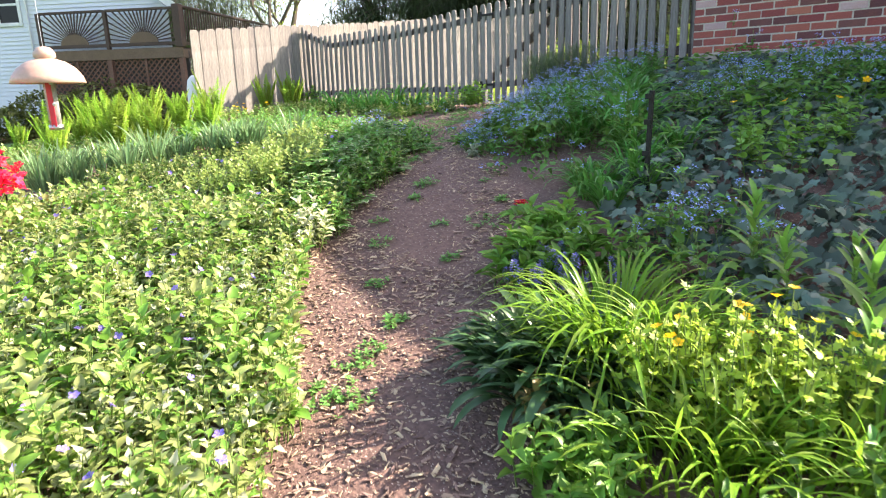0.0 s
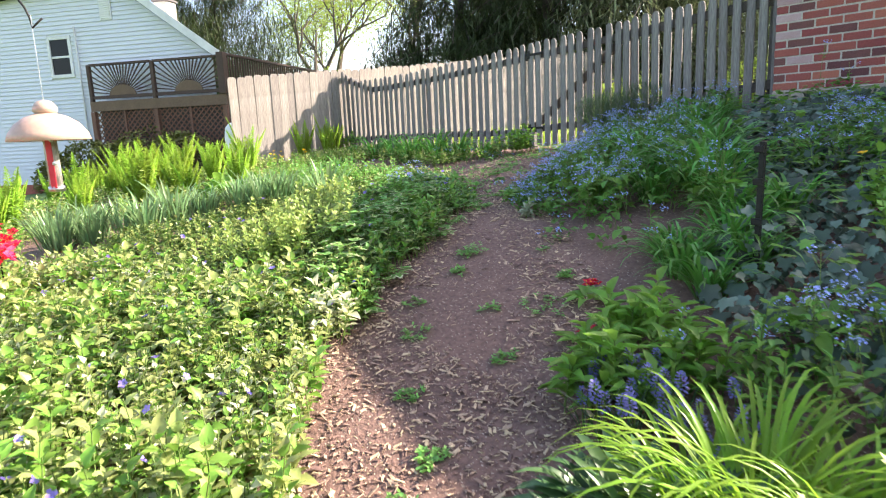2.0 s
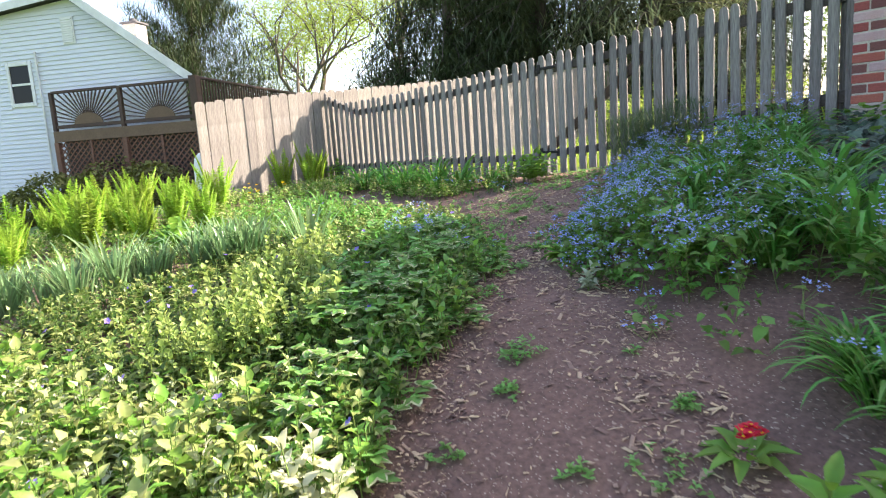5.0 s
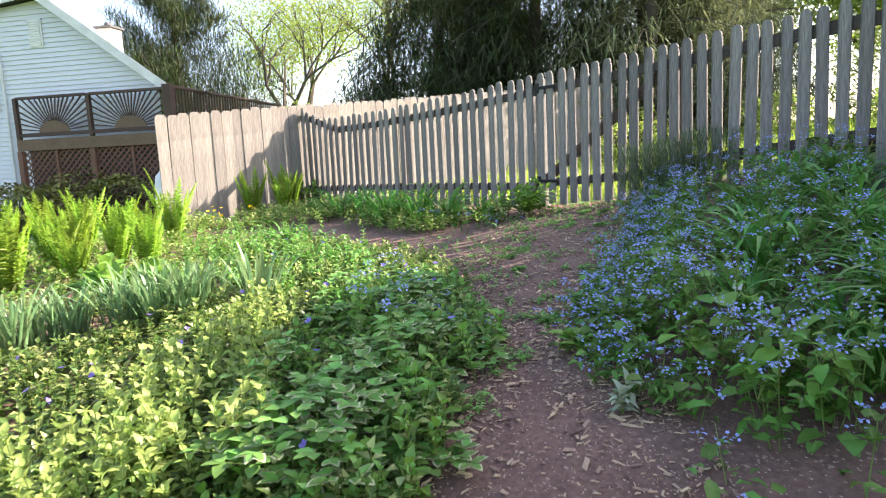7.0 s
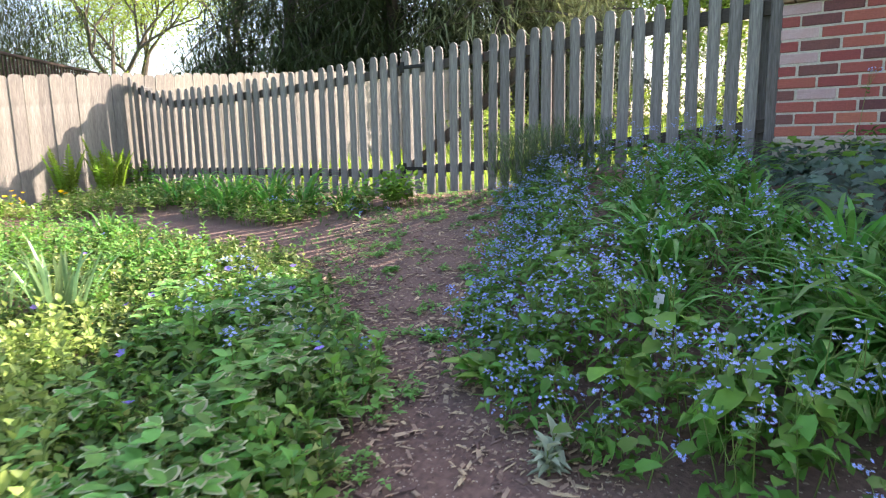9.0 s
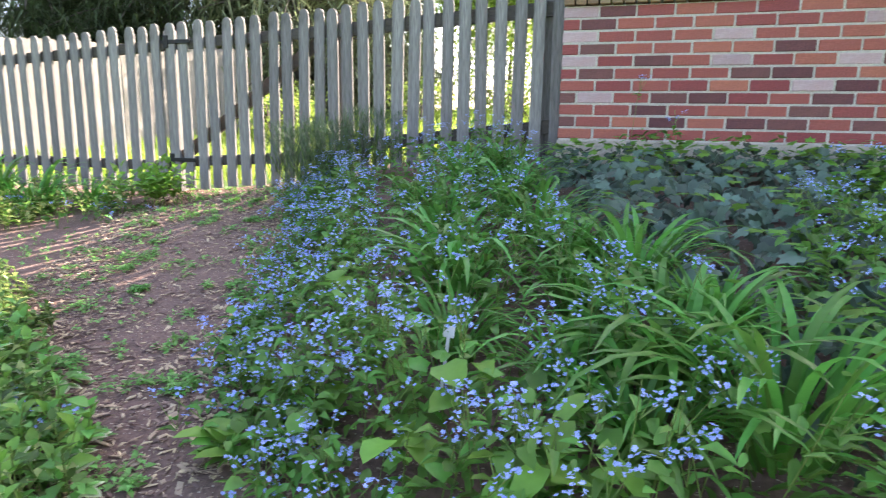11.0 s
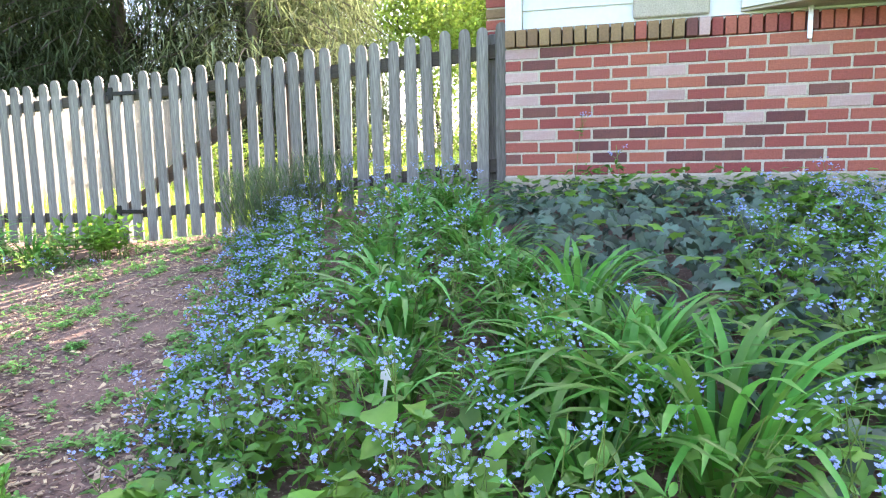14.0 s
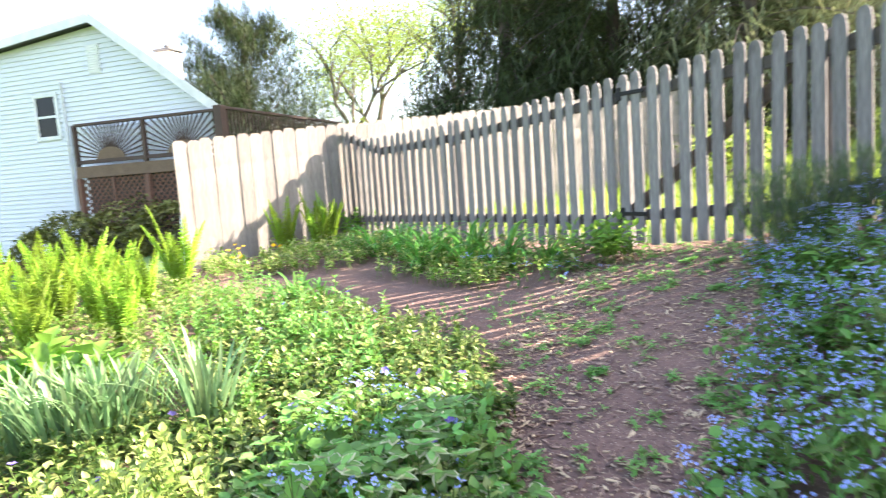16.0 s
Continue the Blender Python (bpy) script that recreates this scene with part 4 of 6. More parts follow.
def shoots(fo, x, y, height, leaves, leaf_w, leaf_l, shape=OVAL, mats=(0,), stem_mat=None, top=0.4, tilt=(0, 50), start=0.25, z=None):
    """Leafy upright shoots: pairs of leaves up a stalk."""
    n = len(x)
    z = ground_many(x, y) if z is None else z
    h = height * U(0.55, 1.1, n)
    lx, ly = U(-0.25, 0.25, n) * h, U(-0.25, 0.25, n) * h
    yaw0 = U(0, 360, n)
    if stem_mat is not None:
        fo.stems(np.stack([x, y, z - 0.01], 1), np.stack([x + lx, y + ly, z + h], 1), 0.003, stem_mat)
    for k in range(leaves):
        s = start + (1 - start) * (k // 2 + 0.5) / ((leaves + 1) // 2)
        yaw = yaw0 + 90 * (k // 2) + 180 * (k % 2) + U(-25, 25, n)
        size = (1.0 - top * max(0, s - 0.5)) * U(0.7, 1.2, n)
        mi = mats[0] if len(mats) == 1 else None
        p = np.stack([x + lx * s, y + ly * s, z + h * s], 1)
        t = U(*tilt, n) + 25 * (s > 0.85)
        if mi is not None:
            fo.scatter(shape, p, yaw, t, U(-20, 20, n), leaf_w * size, leaf_l * size, mi)
        else:
            pick = RNG.integers(0, len(mats), n)
            for j, m in enumerate(mats):
                q = pick == j
                fo.scatter(shape, p[q], yaw[q], t[q], U(-20, 20, q.sum()), (leaf_w * size)[q], (leaf_l * size)[q], m)


def stuff(fo, name, mats, label, category="plants"):
    return tagged(fo.build(name, mats), label, category, kind="stuff")


# periwinkle and seedlings filling the near bed
NEAR_BED = [(2.4, -6.6), (1.55, -5.3), (0.95, -4.95), (0.55, -4.7), (0.15, -4.35), (-0.4, -4.3), (-1.0, -4.55), (-2.2, -5.1), (-3.0, -5.6), (-2.6, -6.6), (1.2, -7.0)]
fo = Foliage()
x, y = spots(NEAR_BED, 760, 0.03)
shoots(fo, x, y, 0.18, 9, 0.027, 0.046, LITE, (0, 0, 0, 1, 1, 0, 4), 2)
x, y = spots(NEAR_BED, 110, 0.05, 0.45, 4.0)
shoots(fo, x, y, 0.27, 10, 0.042, 0.07, OVAL, (0, 1), 2, tilt=(0, 40))
x, y = spots(NEAR_BED, 16, 0.05)
fo.scatter(FLOWER, np.stack([x, y, ground_many(x, y) + U(0.14, 0.2, len(x))], 1), U(0, 360, len(x)), U(10, 60, len(x)), 0, 0.032, 0.032, 3)
stuff(fo, "periwinkle_groundcover", [L_VINCA, L_LEAFY, L_STEM, F_VIOLET, L_PALE], "sunlit light-green periwinkle groundcover with small violet flowers")

# darker mat of the middle bed
MID_BED = [(0.3, -4.45), (-0.4, -4.3), (-1.0, -4.55), (-2.3, -5.15), (-2.7, -4.6), (-2.5, -3.9), (-2.6, -3.0), (-3.3, -2.5), (-4.0, -1.95), (-3.1, -2.0), (-2.2, -1.85), (-1.4, -2.2), (-0.3, -2.9), (0.7, -4.0)]
fo = Foliage()
x, y = spots(MID_BED, 480, 0.03)
shoots(fo, x, y, 0.15, 9, 0.026, 0.045, LITE, (0, 0, 1), 2)
x, y = spots(MID_BED, 7, 0.05)
fo.scatter(FLOWER, np.stack([x, y, ground_many(x, y) + U(0.13, 0.2, len(x))], 1), U(0, 360, len(x)), U(10, 60, len(x)), 0, 0.03, 0.03, 3)
stuff(fo, "dark_groundcover", [L_DARK, L_VINCA, L_STEM, F_VIOLET], "dense dark-green leafy groundcover in the bed beside the path")

# variegated goutweed along the path
GOUT = [(0.45, -4.4), (-0.1, -4.35), (-0.6, -4.0), (-1.2, -3.5), (-1.9, -2.7), (-1.5, -2.25), (-0.5, -2.8), (0.6, -4.0)]
fo = Foliage()
x, y = spots(GOUT, 210, 0.0, 0.4)
z = ground_many(x, y) + U(0.12, 0.24, len(x)) * np.clip((path_many(x, y) + 0.06) / 0.3, 0.28, 1.0)
edged, yaw0, size = U(0, 1, len(x)) < 0.6, U(0, 360, len(x)), U(0.75, 1.25, len(x))
n = len(x)
# each leaf is three times three leaflets on forked stalks
for k in range(3):
    fork = yaw0 + 120 * k + U(-18, 18, n)
    far = np.radians(fork)
    hub = np.stack([x - 0.036 * size * np.sin(far), y + 0.036 * size * np.cos(far), z + U(-0.02, 0.01, n)], 1)
    fo.stems(np.stack([x, y, z - 0.012], 1), hub, 0.0015, 2)
    for turn in (-62, 0, 62):
        yaw, t = fork + turn + U(-8, 8, n), U(-14, 22, n)
        w, l = 0.026 * size * U(0.85, 1.15, n), 0.043 * size * U(0.85, 1.15, n)
        fo.scatter(FLAT, hub[edged], yaw[edged], t[edged], 0, (w * 1.2)[edged], (l * 1.08)[edged], 1)
        fo.scatter(FLAT, hub + np.array([0, 0, 0.003]), yaw, t, 0, w * np.where(edged, 0.82, 1.1), l * np.where(edged, 0.93, 1.0), 0)
fo.stems(np.stack([x, y, ground_many(x, y)], 1), np.stack([x, y, z - 0.01], 1), 0.002, 2)
x, y = spots(GOUT, 230, 0.0)
shoots(fo, x, y, 0.17, 8, 0.03, 0.05, OVAL, (0, 3), 2)
stuff(fo, "goutweed", [L_GOUT, L_PALE, L_STEM, L_LEAFY], "green leaves edged with cream along the path")


def shoot_meshes(height, leaves, leaf_w, leaf_l, shape, mats, count=4, two=False):
    """A few single shoots, to be shared by the plants of one kind."""
    out = []
    for k in range(count):
        fo = Foliage()
        shoots(fo, np.zeros(1), np.zeros(1), height, leaves, leaf_w, leaf_l, shape, (0, 0, 2) if two else (0,), 1, z=np.zeros(1), tilt=(-5, 50))
        out.append(fo.mesh("shoot", mats))
    return out


ARCHANGEL = shoot_meshes(0.31, 16, 0.028, 0.044, OVAL, [L_GOLD, L_STEM, L_YELLOW], 4, True)


GREEN_SHOOTS = shoot_meshes(0.22, 14, 0.028, 0.044, OVAL, [L_GOUT, L_STEM, L_LEAFY], 4, True)


def green_clump(cx, cy, r, n, margin):
    t = thing("leafy_clump", pose(cx, cy, ground_z(cx, cy)), "fresh green leafy clump at the edge of the bare path", "plant", "leafy clumps")
    for k in range(n):
        a, d = RNG.uniform(0, 6.283), r * math.sqrt(RNG.uniform(0, 1))
        x, y = d * math.cos(a), d * math.sin(a)
        if path_distance(cx + x, cy + y) > margin:
            ob = new("shoot", GREEN_SHOOTS[k % 4])
            ob.parent = t
            ob.matrix_basis = pose(x, y, ground_z(cx + x, cy + y) - ground_z(cx, cy), 0, 0, RNG.uniform(0, 360)) @ Matrix.Scale(RNG.uniform(0.5, 1.1), 4)


def yellow_archangel(cx, cy, r, n):
    t = thing("yellow_archangel", pose(cx, cy, ground_z(cx, cy)), "yellow-green leafy archangel shoots in the bed", "plant", "archangel clumps")
    for k in range(n):
        a, d = RNG.uniform(0, 6.283), r * math.sqrt(RNG.uniform(0, 1))
        x, y = d * math.cos(a), d * math.sin(a)
        if path_distance(cx + x, cy + y) > 0.05:
            ob = new("shoot", ARCHANGEL[k % 4])
            ob.parent = t
            ob.matrix_basis = pose(x, y, ground_z(cx + x, cy + y) - ground_z(cx, cy), 0, 0, RNG.uniform(0, 360)) @ Matrix.Scale(RNG.uniform(0.75, 1.1), 4)


for cx, cy, r, n in ((-0.95, -4.25, 0.3, 90), (-1.25, -3.75, 0.3, 80), (-0.75, -3.95, 0.22, 50), (-1.6, -3.4, 0.25, 40)):
    yellow_archangel(cx, cy, r, n)
for cx, cy, r, n in ((-2.0, -2.65, 0.4, 60), (-3.0, -2.7, 0.4, 70), (-2.5, -2.4, 0.35, 60), (-3.6, -2.5, 0.45, 80), (-3.1, -2.15, 0.35, 60), (-4.2, -2.3, 0.45, 70)):
    green_clump(cx, cy, r, n, -0.3)


def forget_me_nots(name, x, y, height, label, flower_share=1.0, leaf_h=0.2):
    """Heart-leaved plants under sprays of tiny blue flowers."""
    fo = Foliage()
    n = len(x)
    z = ground_many(x, y)
    # plants stay low at the trodden edge and mound up behind it
    mound = np.clip((path_many(x, y) + 0.08) / 0.4, 0.32, 1.0)
    for k in range(12):
        yaw = U(0, 360, n)
        s = U(0.5, 1.2, n) * (0.6 + 0.4 * mound)
        p = np.stack([x + U(-0.06, 0.06, n), y + U(-0.06, 0.06, n), z + 0.01 + leaf_h * mound * U(0.05, 1.1, n)], 1)
        fo.scatter(HEART if k < 4 else LONG, p, yaw, U(-35, 35, n), U(-25, 25, n), (0.04 if k < 4 else 0.022) * s, (0.055 if k < 4 else 0.058) * s, 0)
    grown = U(0, 1, n) < 0.05
    g = int(grown.sum())
    for k in range(4):
        p = np.stack([x[grown] + U(-0.04, 0.04, g), y[grown] + U(-0.04, 0.04, g), z[grown] + leaf_h * mound[grown] * U(0.6, 1.1, g)], 1)
        fo.scatter(HEART, p, U(0, 360, g), U(-35, 30, g), U(-20, 20, g), U(0.045, 0.08, g), U(0.065, 0.1, g), 3)
    q = U(0, 1, n) < 0.75 * flower_share
    xs, ys, zs = x[q], y[q], z[q]
    m = len(xs)
    tips = np.stack([xs + U(-0.08, 0.08, m), ys + U(-0.08, 0.08, m), zs + height * mound[q] * U(0.72, 1.12, m)], 1)
    fo.stems(np.stack([xs, ys, zs], 1), tips, 0.0022, 1)
    for k in range(3):
        side = tips + np.stack([U(-0.05, 0.05, m), U(-0.05, 0.05, m), U(-0.05, 0.03, m)], 1)
        fo.stems(tips - np.array([0, 0, 0.07]), side, 0.0013, 1)
        fo.scatter(LONG, tips - np.array([0, 0, 1]) * U(0.04, 0.16, m)[:, None], U(0, 360, m), U(10, 50, m), 0, 0.018, 0.045, 0)
        for j in range(7):
            o = side + np.stack([U(-0.018, 0.018, m), U(-0.018, 0.018, m), U(-0.01, 0.012, m)], 1)
            fo.scatter(FLOWER, o, U(0, 360, m), U(-50, 50, m), U(-40, 40, m), 0.0092, 0.0092, 2)
    return stuff(fo, name, [L_BRUN, L_STEM, F_BLUE, L_LEAFY], label)


BANK = [(0.95, -2.95), (0.45, -3.02), (0.0, -3.04), (-0.4, -2.82), (-0.85, -2.4), (-1.1, -1.8), (-1.35, -1.2), (-1.7, -0.6), (-1.4, -0.15), (-0.2, -0.1), (0.0, -0.9), (0.35, -1.9), (0.95, -2.6), (1.15, -2.9)]
x, y = spots(BANK, 210, -0.03)
keep = (path_many(x, y) < 0.42) | (U(0, 1, len(x)) < 0.32)
x, y = x[keep], y[keep]
forget_me_nots("forget_me_nots", x, y, 0.3, "blue forget-me-nots over heart-shaped leaves on the shaded bank", 1.05)
x, y = spots([(-1.75, -2.7), (-1.25, -3.3), (-0.75, -3.3), (-0.5, -3.05), (-1.0, -2.5), (-1.5, -2.35)], 120, 0.0)
forget_me_nots("forget_me_nots", x, y, 0.32, "blue forget-me-nots at the edge of the sunny bed", 0.45, 0.22)
x, y = spots([(0.85, -2.15), (1.3, -2.35), (2.2, -1.7), (1.9, -0.75), (1.4, -0.8), (1.05, -1.35)], 120)
forget_me_nots("forget_me_nots", x, y, 0.3, "blue forget-me-nots growing through the ivy", 0.8)
x, y = spots([(0.3, -3.12), (0.95, -3.0), (1.25, -3.2), (1.1, -3.5), (0.75, -3.42), (0.5, -3.3)], 42, -0.1)
forget_me_nots("forget_me_nots", x, y, 0.24, "scattered forget-me-nots on bare soil below the bank", 0.7, 0.16)
x, y = spots([(1.55, -3.9), (2.2, -3.9), (2.2, -3.5), (1.6, -3.4)], 90)
forget_me_nots("forget_me_nots", x, y, 0.28, "small drift of blue forget-me-nots below the ivy", 0.8)
x, y = spots([(0.35, -0.35), (0.75, -0.35), (0.75, -0.1), (0.35, -0.1)], 60)
forget_me_nots("forget_me_nots", x, y, 0.45, "tall forget-me-nots against the brick wall", 0.7)
x, y = spots([(-3.4, -1.1), (-2.6, -1.0), (-2.3, -0.5), (-3.2, -0.4)], 45)
forget_me_nots("forget_me_nots", x, y, 0.16, "low blue forget-me-nots under the picket fence", 0.9, 0.1)

# ivy over the slope below the wall
IVY_BED = [(0.0, -0.12), (5.4, -0.12), (5.4, -4.4), (3.2, -4.5), (2.3, -4.05), (1.3, -3.5), (1.15, -3.0), (0.75, -2.2), (0.25, -1.2), (-0.05, -0.5)]
fo = Foliage()
x, y = spots(IVY_BED, 560)
n = len(x)
z = ground_many(x, y) + 0.05 * np.array([noise.noise((a * 3, b * 3, 9)) for a, b in zip(x, y)])
leaf_size = U(0.04, 0.085, n)
fo.scatter(IVY, np.stack([x, y, z + U(0.02, 0.15, n)], 1), 180 + U(-100, 100, n), U(-68, -14, n), U(-25, 25, n), leaf_size, leaf_size * U(0.85, 1.1, n), 0)
q = U(0, 1, n) < 0.09
fo.scatter(IVY, np.stack([x, y, z + 0.17], 1)[q], U(0, 360, q.sum()), U(-30, 20, q.sum()), 0, 0.06, 0.06, 1)
q = (U(0, 1, n) < 0.5) & (y > -0.5)
fo.scatter(IVY, np.stack([x, y, z + U(0.08, 0.2, n)], 1)[q], U(0, 360, q.sum()), U(-30, 40, q.sum()), 0, 0.05, 0.05, 1)
stuff(fo, "ivy", [L_IVY, L_LEAFY], "dark green ivy covering the slope below the wall", "ivy")


# strap-leaved clumps: each leaf is a part, on a few shared meshes
def strap_meshes(length, width, mat_, droops):
    out = []
    for k, d in enumerate(droops):
        fo = Foliage()
        fo.blades([(0, 0, 0)], [0], [4], [d], [length * (0.8 + 0.09 * k)], [width * (0.85 + 0.06 * ((k * 3) % 5))], seg=8)
        out.append(fo.mesh("leaf", [mat_]))
    return out


def strap_clump(name, meshes, x, y, scale, blades, lean, label, category, group):
    clump = thing(name, pose(x, y, ground_z(x, y) - 0.01, 0, 0, RNG.uniform(0, 360)) @ Matrix.Scale(scale, 4), label, category, group)
    for k in range(blades):
        a = RNG.uniform(0, 2 * math.pi)
        r = 0.1 * math.sqrt(RNG.uniform(0, 1))
        ob = new("leaf", meshes[int(RNG.integers(0, len(meshes)))])
        ob.parent = clump
        ob.matrix_basis = (pose(-r * math.sin(a), r * math.cos(a), 0, 0, 0, math.degrees(a) + RNG.uniform(-35, 35))
                           @ pose(0, 0, 0, -RNG.uniform(0, lean), RNG.uniform(-8, 8), 0) @ Matrix.Scale(RNG.uniform(0.7, 1.15), 4))
    return clump


LILY = strap_meshes(0.47, 0.027, L_LILY, (55, 75, 95, 110, 125, 140))
for x, y, s in ((-0.04, -1.9, 0.8), (0.5, -1.85, 0.78), (0.62, -2.35, 0.9), (0.82, -2.5, 0.95), (1.05, -2.75, 0.62), (0.06, -2.3, 0.55), (0.35, -2.0, 0.6), (-0.28, -1.3, 0.75), (-0.05, -0.95, 0.72),
                (0.12, -1.4, 0.72), (-0.38, -0.6, 0.75), (-0.2, -0.45, 0.65), (1.12, -3.3, 0.6), (0.4, -2.45, 0.6), (-0.15, -1.65, 0.65), (1.2, -3.05, 0.6), (1.0, -3.15, 0.42), (1.15, -3.2, 0.45), (0.28, -1.7, 0.65),
                (0.7, -2.1, 0.65), (-0.5, -1.0, 0.6), (1.3, -3.4, 0.55), (0.55, -2.62, 0.65), (1.2, -2.88, 0.6), (1.34, -3.15, 0.55), (1.25, -2.62, 0.6)):
    strap_clump("daylily", LILY, x, y, s, 74, 32, "arching green daylily clump among the forget-me-nots", "daylily", "daylilies on the bank")
for x, y, s in ((-4.1, -0.75, 1.0), (-3.7, -0.7, 1.05), (-3.35, -0.65, 1.0), (-4.5, -0.75, 0.95), (-4.9, -0.8, 0.9), (-3.1, -0.45, 0.65), (-5.2, -0.9, 0.6), (-3.9, -1.0, 0.65), (-3.75, -2.05, 0.7), (-3.5, -2.0, 0.6), (-2.9, -2.3, 0.6), (-2.55, -2.25, 0.55)):
    strap_clump("daylily", LILY, x, y, s, 40, 32, "bright green daylily clump at the foot of the picket fence", "daylily", "daylilies by the fence")
LIME = strap_meshes(0.56, 0.0175, L_LIME, (60, 80, 95, 110, 125, 140))
for x, y, s, n in ((1.93, -4.34, 0.82, 150), (1.82, -4.38, 0.68, 120), (2.12, -4.3, 0.76, 120), (1.98, -4.48, 0.62, 100)):
    strap_clump("daylily", LIME, x, y, s, n, 36, "big lime-green sunlit daylily clump arching over the path", "daylily", "lime daylilies")
DEEP = strap_meshes(0.3, 0.034, L_DEEP, (45, 65, 85, 105))
for x, y, s in ((1.7, -4.6, 0.85), (1.86, -4.65, 0.9), (2.0, -4.62, 0.9), (1.66, -4.48, 0.8), (1.82, -4.52, 1.05), (2.1, -4.55, 0.95), (1.74, -4.5, 0.95), (1.92, -4.55, 1.1)):
    strap_clump("strap_leaf_clump", DEEP, x, y, s, 80, 48, "deep green broad strap leaves spilling at the path's edge", "plant", "strap-leaf clumps")
DAFF = strap_meshes(0.4, 0.0195, L_DAFF, (0, 8, 16, 30, 70))
for i in range(24):
    k = i / 23
    strap_clump("daffodil_clump", DAFF, -3.3 + 0.95 * k + RNG.uniform(-0.18, 0.18), -5.0 + 1.95 * k + RNG.uniform(-0.1, 0.1), RNG.uniform(0.65, 1.0), 50, 24,
                "clump of blue-green daffodil leaves without flowers", "daffodils", "daffodil row")


# ostrich ferns: each frond a part
def frond_mesh(seed):
    g = np.random.default_rng(seed)
    fo = Foliage()
    ln, droop, steps = g.uniform(0.7, 0.9), g.uniform(10, 30), 44
    p, pts = np.zeros(3), []
    for i in range(steps):
        a = math.radians(5 + droop * (i / steps) ** 2)
        pts.append(p.copy())
        p = p + np.array([0, math.sin(a), math.cos(a)]) * ln / steps
    pts = np.array(pts)
    fo.stems(pts[:-1], pts[1:], 0.004, 0)
    for i in range(2, steps):
        w = 0.1 * math.sin(math.pi * min(1, 0.12 + i / steps * 0.9)) ** 0.8
        for sgn in (-1, 1):
            fo.scatter(LITE, [pts[i]], [sgn * g.uniform(62, 76)], [g.uniform(20, 45)], [g.uniform(20, 60) * sgn], [0.024], [w], 0)
    return fo.mesh("frond", [L_FERN])


FRONDS = [frond_mesh(s) for s in (1, 2, 3, 4)]


def fern(x, y, scale, label, group):
    plant = thing("fern", pose(x, y, ground_z(x, y) - 0.01, 0, 0, RNG.uniform(0, 360)) @ Matrix.Scale(scale, 4), label, "fern", group)
    for k in range(11):
        ob = new("frond", FRONDS[k % 4])
        ob.parent = plant
        ob.matrix_basis = pose(0, 0, 0, 0, 0, 33 * k + RNG.uniform(-14, 14)) @ pose(0, 0.04, 0, -RNG.uniform(0, 10)) @ Matrix.Scale(RNG.uniform(0.8, 1.15), 4)


for i, (x, y) in enumerate([(-4.3, -3.5), (-4.7, -3.1), (-5.2, -3.3), (-5.0, -2.75), (-5.6, -2.8), (-4.5, -3.9), (-5.1, -3.9), (-5.7, -3.4), (-6.2, -3.0), (-4.9, -4.4),
                            (-5.6, -4.3), (-6.3, -3.7), (-4.4, -4.5), (-6.0, -4.9), (-5.3, -5.0), (-6.8, -4.4), (-4.7, -5.2), (-6.6, -3.3), (-7.2, -3.8), (-4.1, -3.05), (-5.4, -2.4),
                            (-6.9, -5.4), (-6.1, -5.8), (-5.5, -3.8), (-5.9, -3.9), (-4.8, -3.5)]):
    fern(x, y, (0.56, 0.68, 0.8)[(i * 7) % 3], "upright yellow-green ostrich fern in full sun", "ferns")
for x, y in ((-6.3, -1.15), (-6.1, -0.85), (-6.35, -0.6)):
    fern(x, y, 0.7, "yellow-green fern against the tall board fence", "ferns by the fence")

# low plants along the fences and among the ferns
fo = Foliage()
x, y = spots([(-6.5, -2.0), (-5.6, -2.1), (-4.6, -1.4), (-3.0, -1.15), (-2.7, -0.6), (-3.2, 0.05), (-6.5, -0.45)], 170, 0.1, 0.42)
shoots(fo, x, y, 0.16, 9, 0.03, 0.052, LITE, (0, 1), 2)
x, y = spots([(-6.4, -2.1), (-5.4, -2.0), (-5.4, -1.3), (-6.4, -1.0)], 14)
fo.scatter(FLOWER, np.stack([x, y, ground_many(x, y) + U(0.12, 0.24, len(x))], 1), U(0, 360, len(x)), U(0, 60, len(x)), 0, 0.045, 0.045, 3)
x, y = spots([(-3.6, -4.9), (-2.5, -2.9), (-2.3, -2.4), (-4.2, -2.2), (-6.4, -2.3), (-7.5, -3.4), (-7.5, -6.0), (-4.0, -6.2)], 120, 0.1)
shoots(fo, x, y, 0.14, 8, 0.03, 0.055, LITE, (0, 1), 2)
stuff(fo, "low_border_plants", [L_VINCA, L_LEAFY, L_STEM, F_YELLOW], "mixed low green border plants with a few yellow flowers")


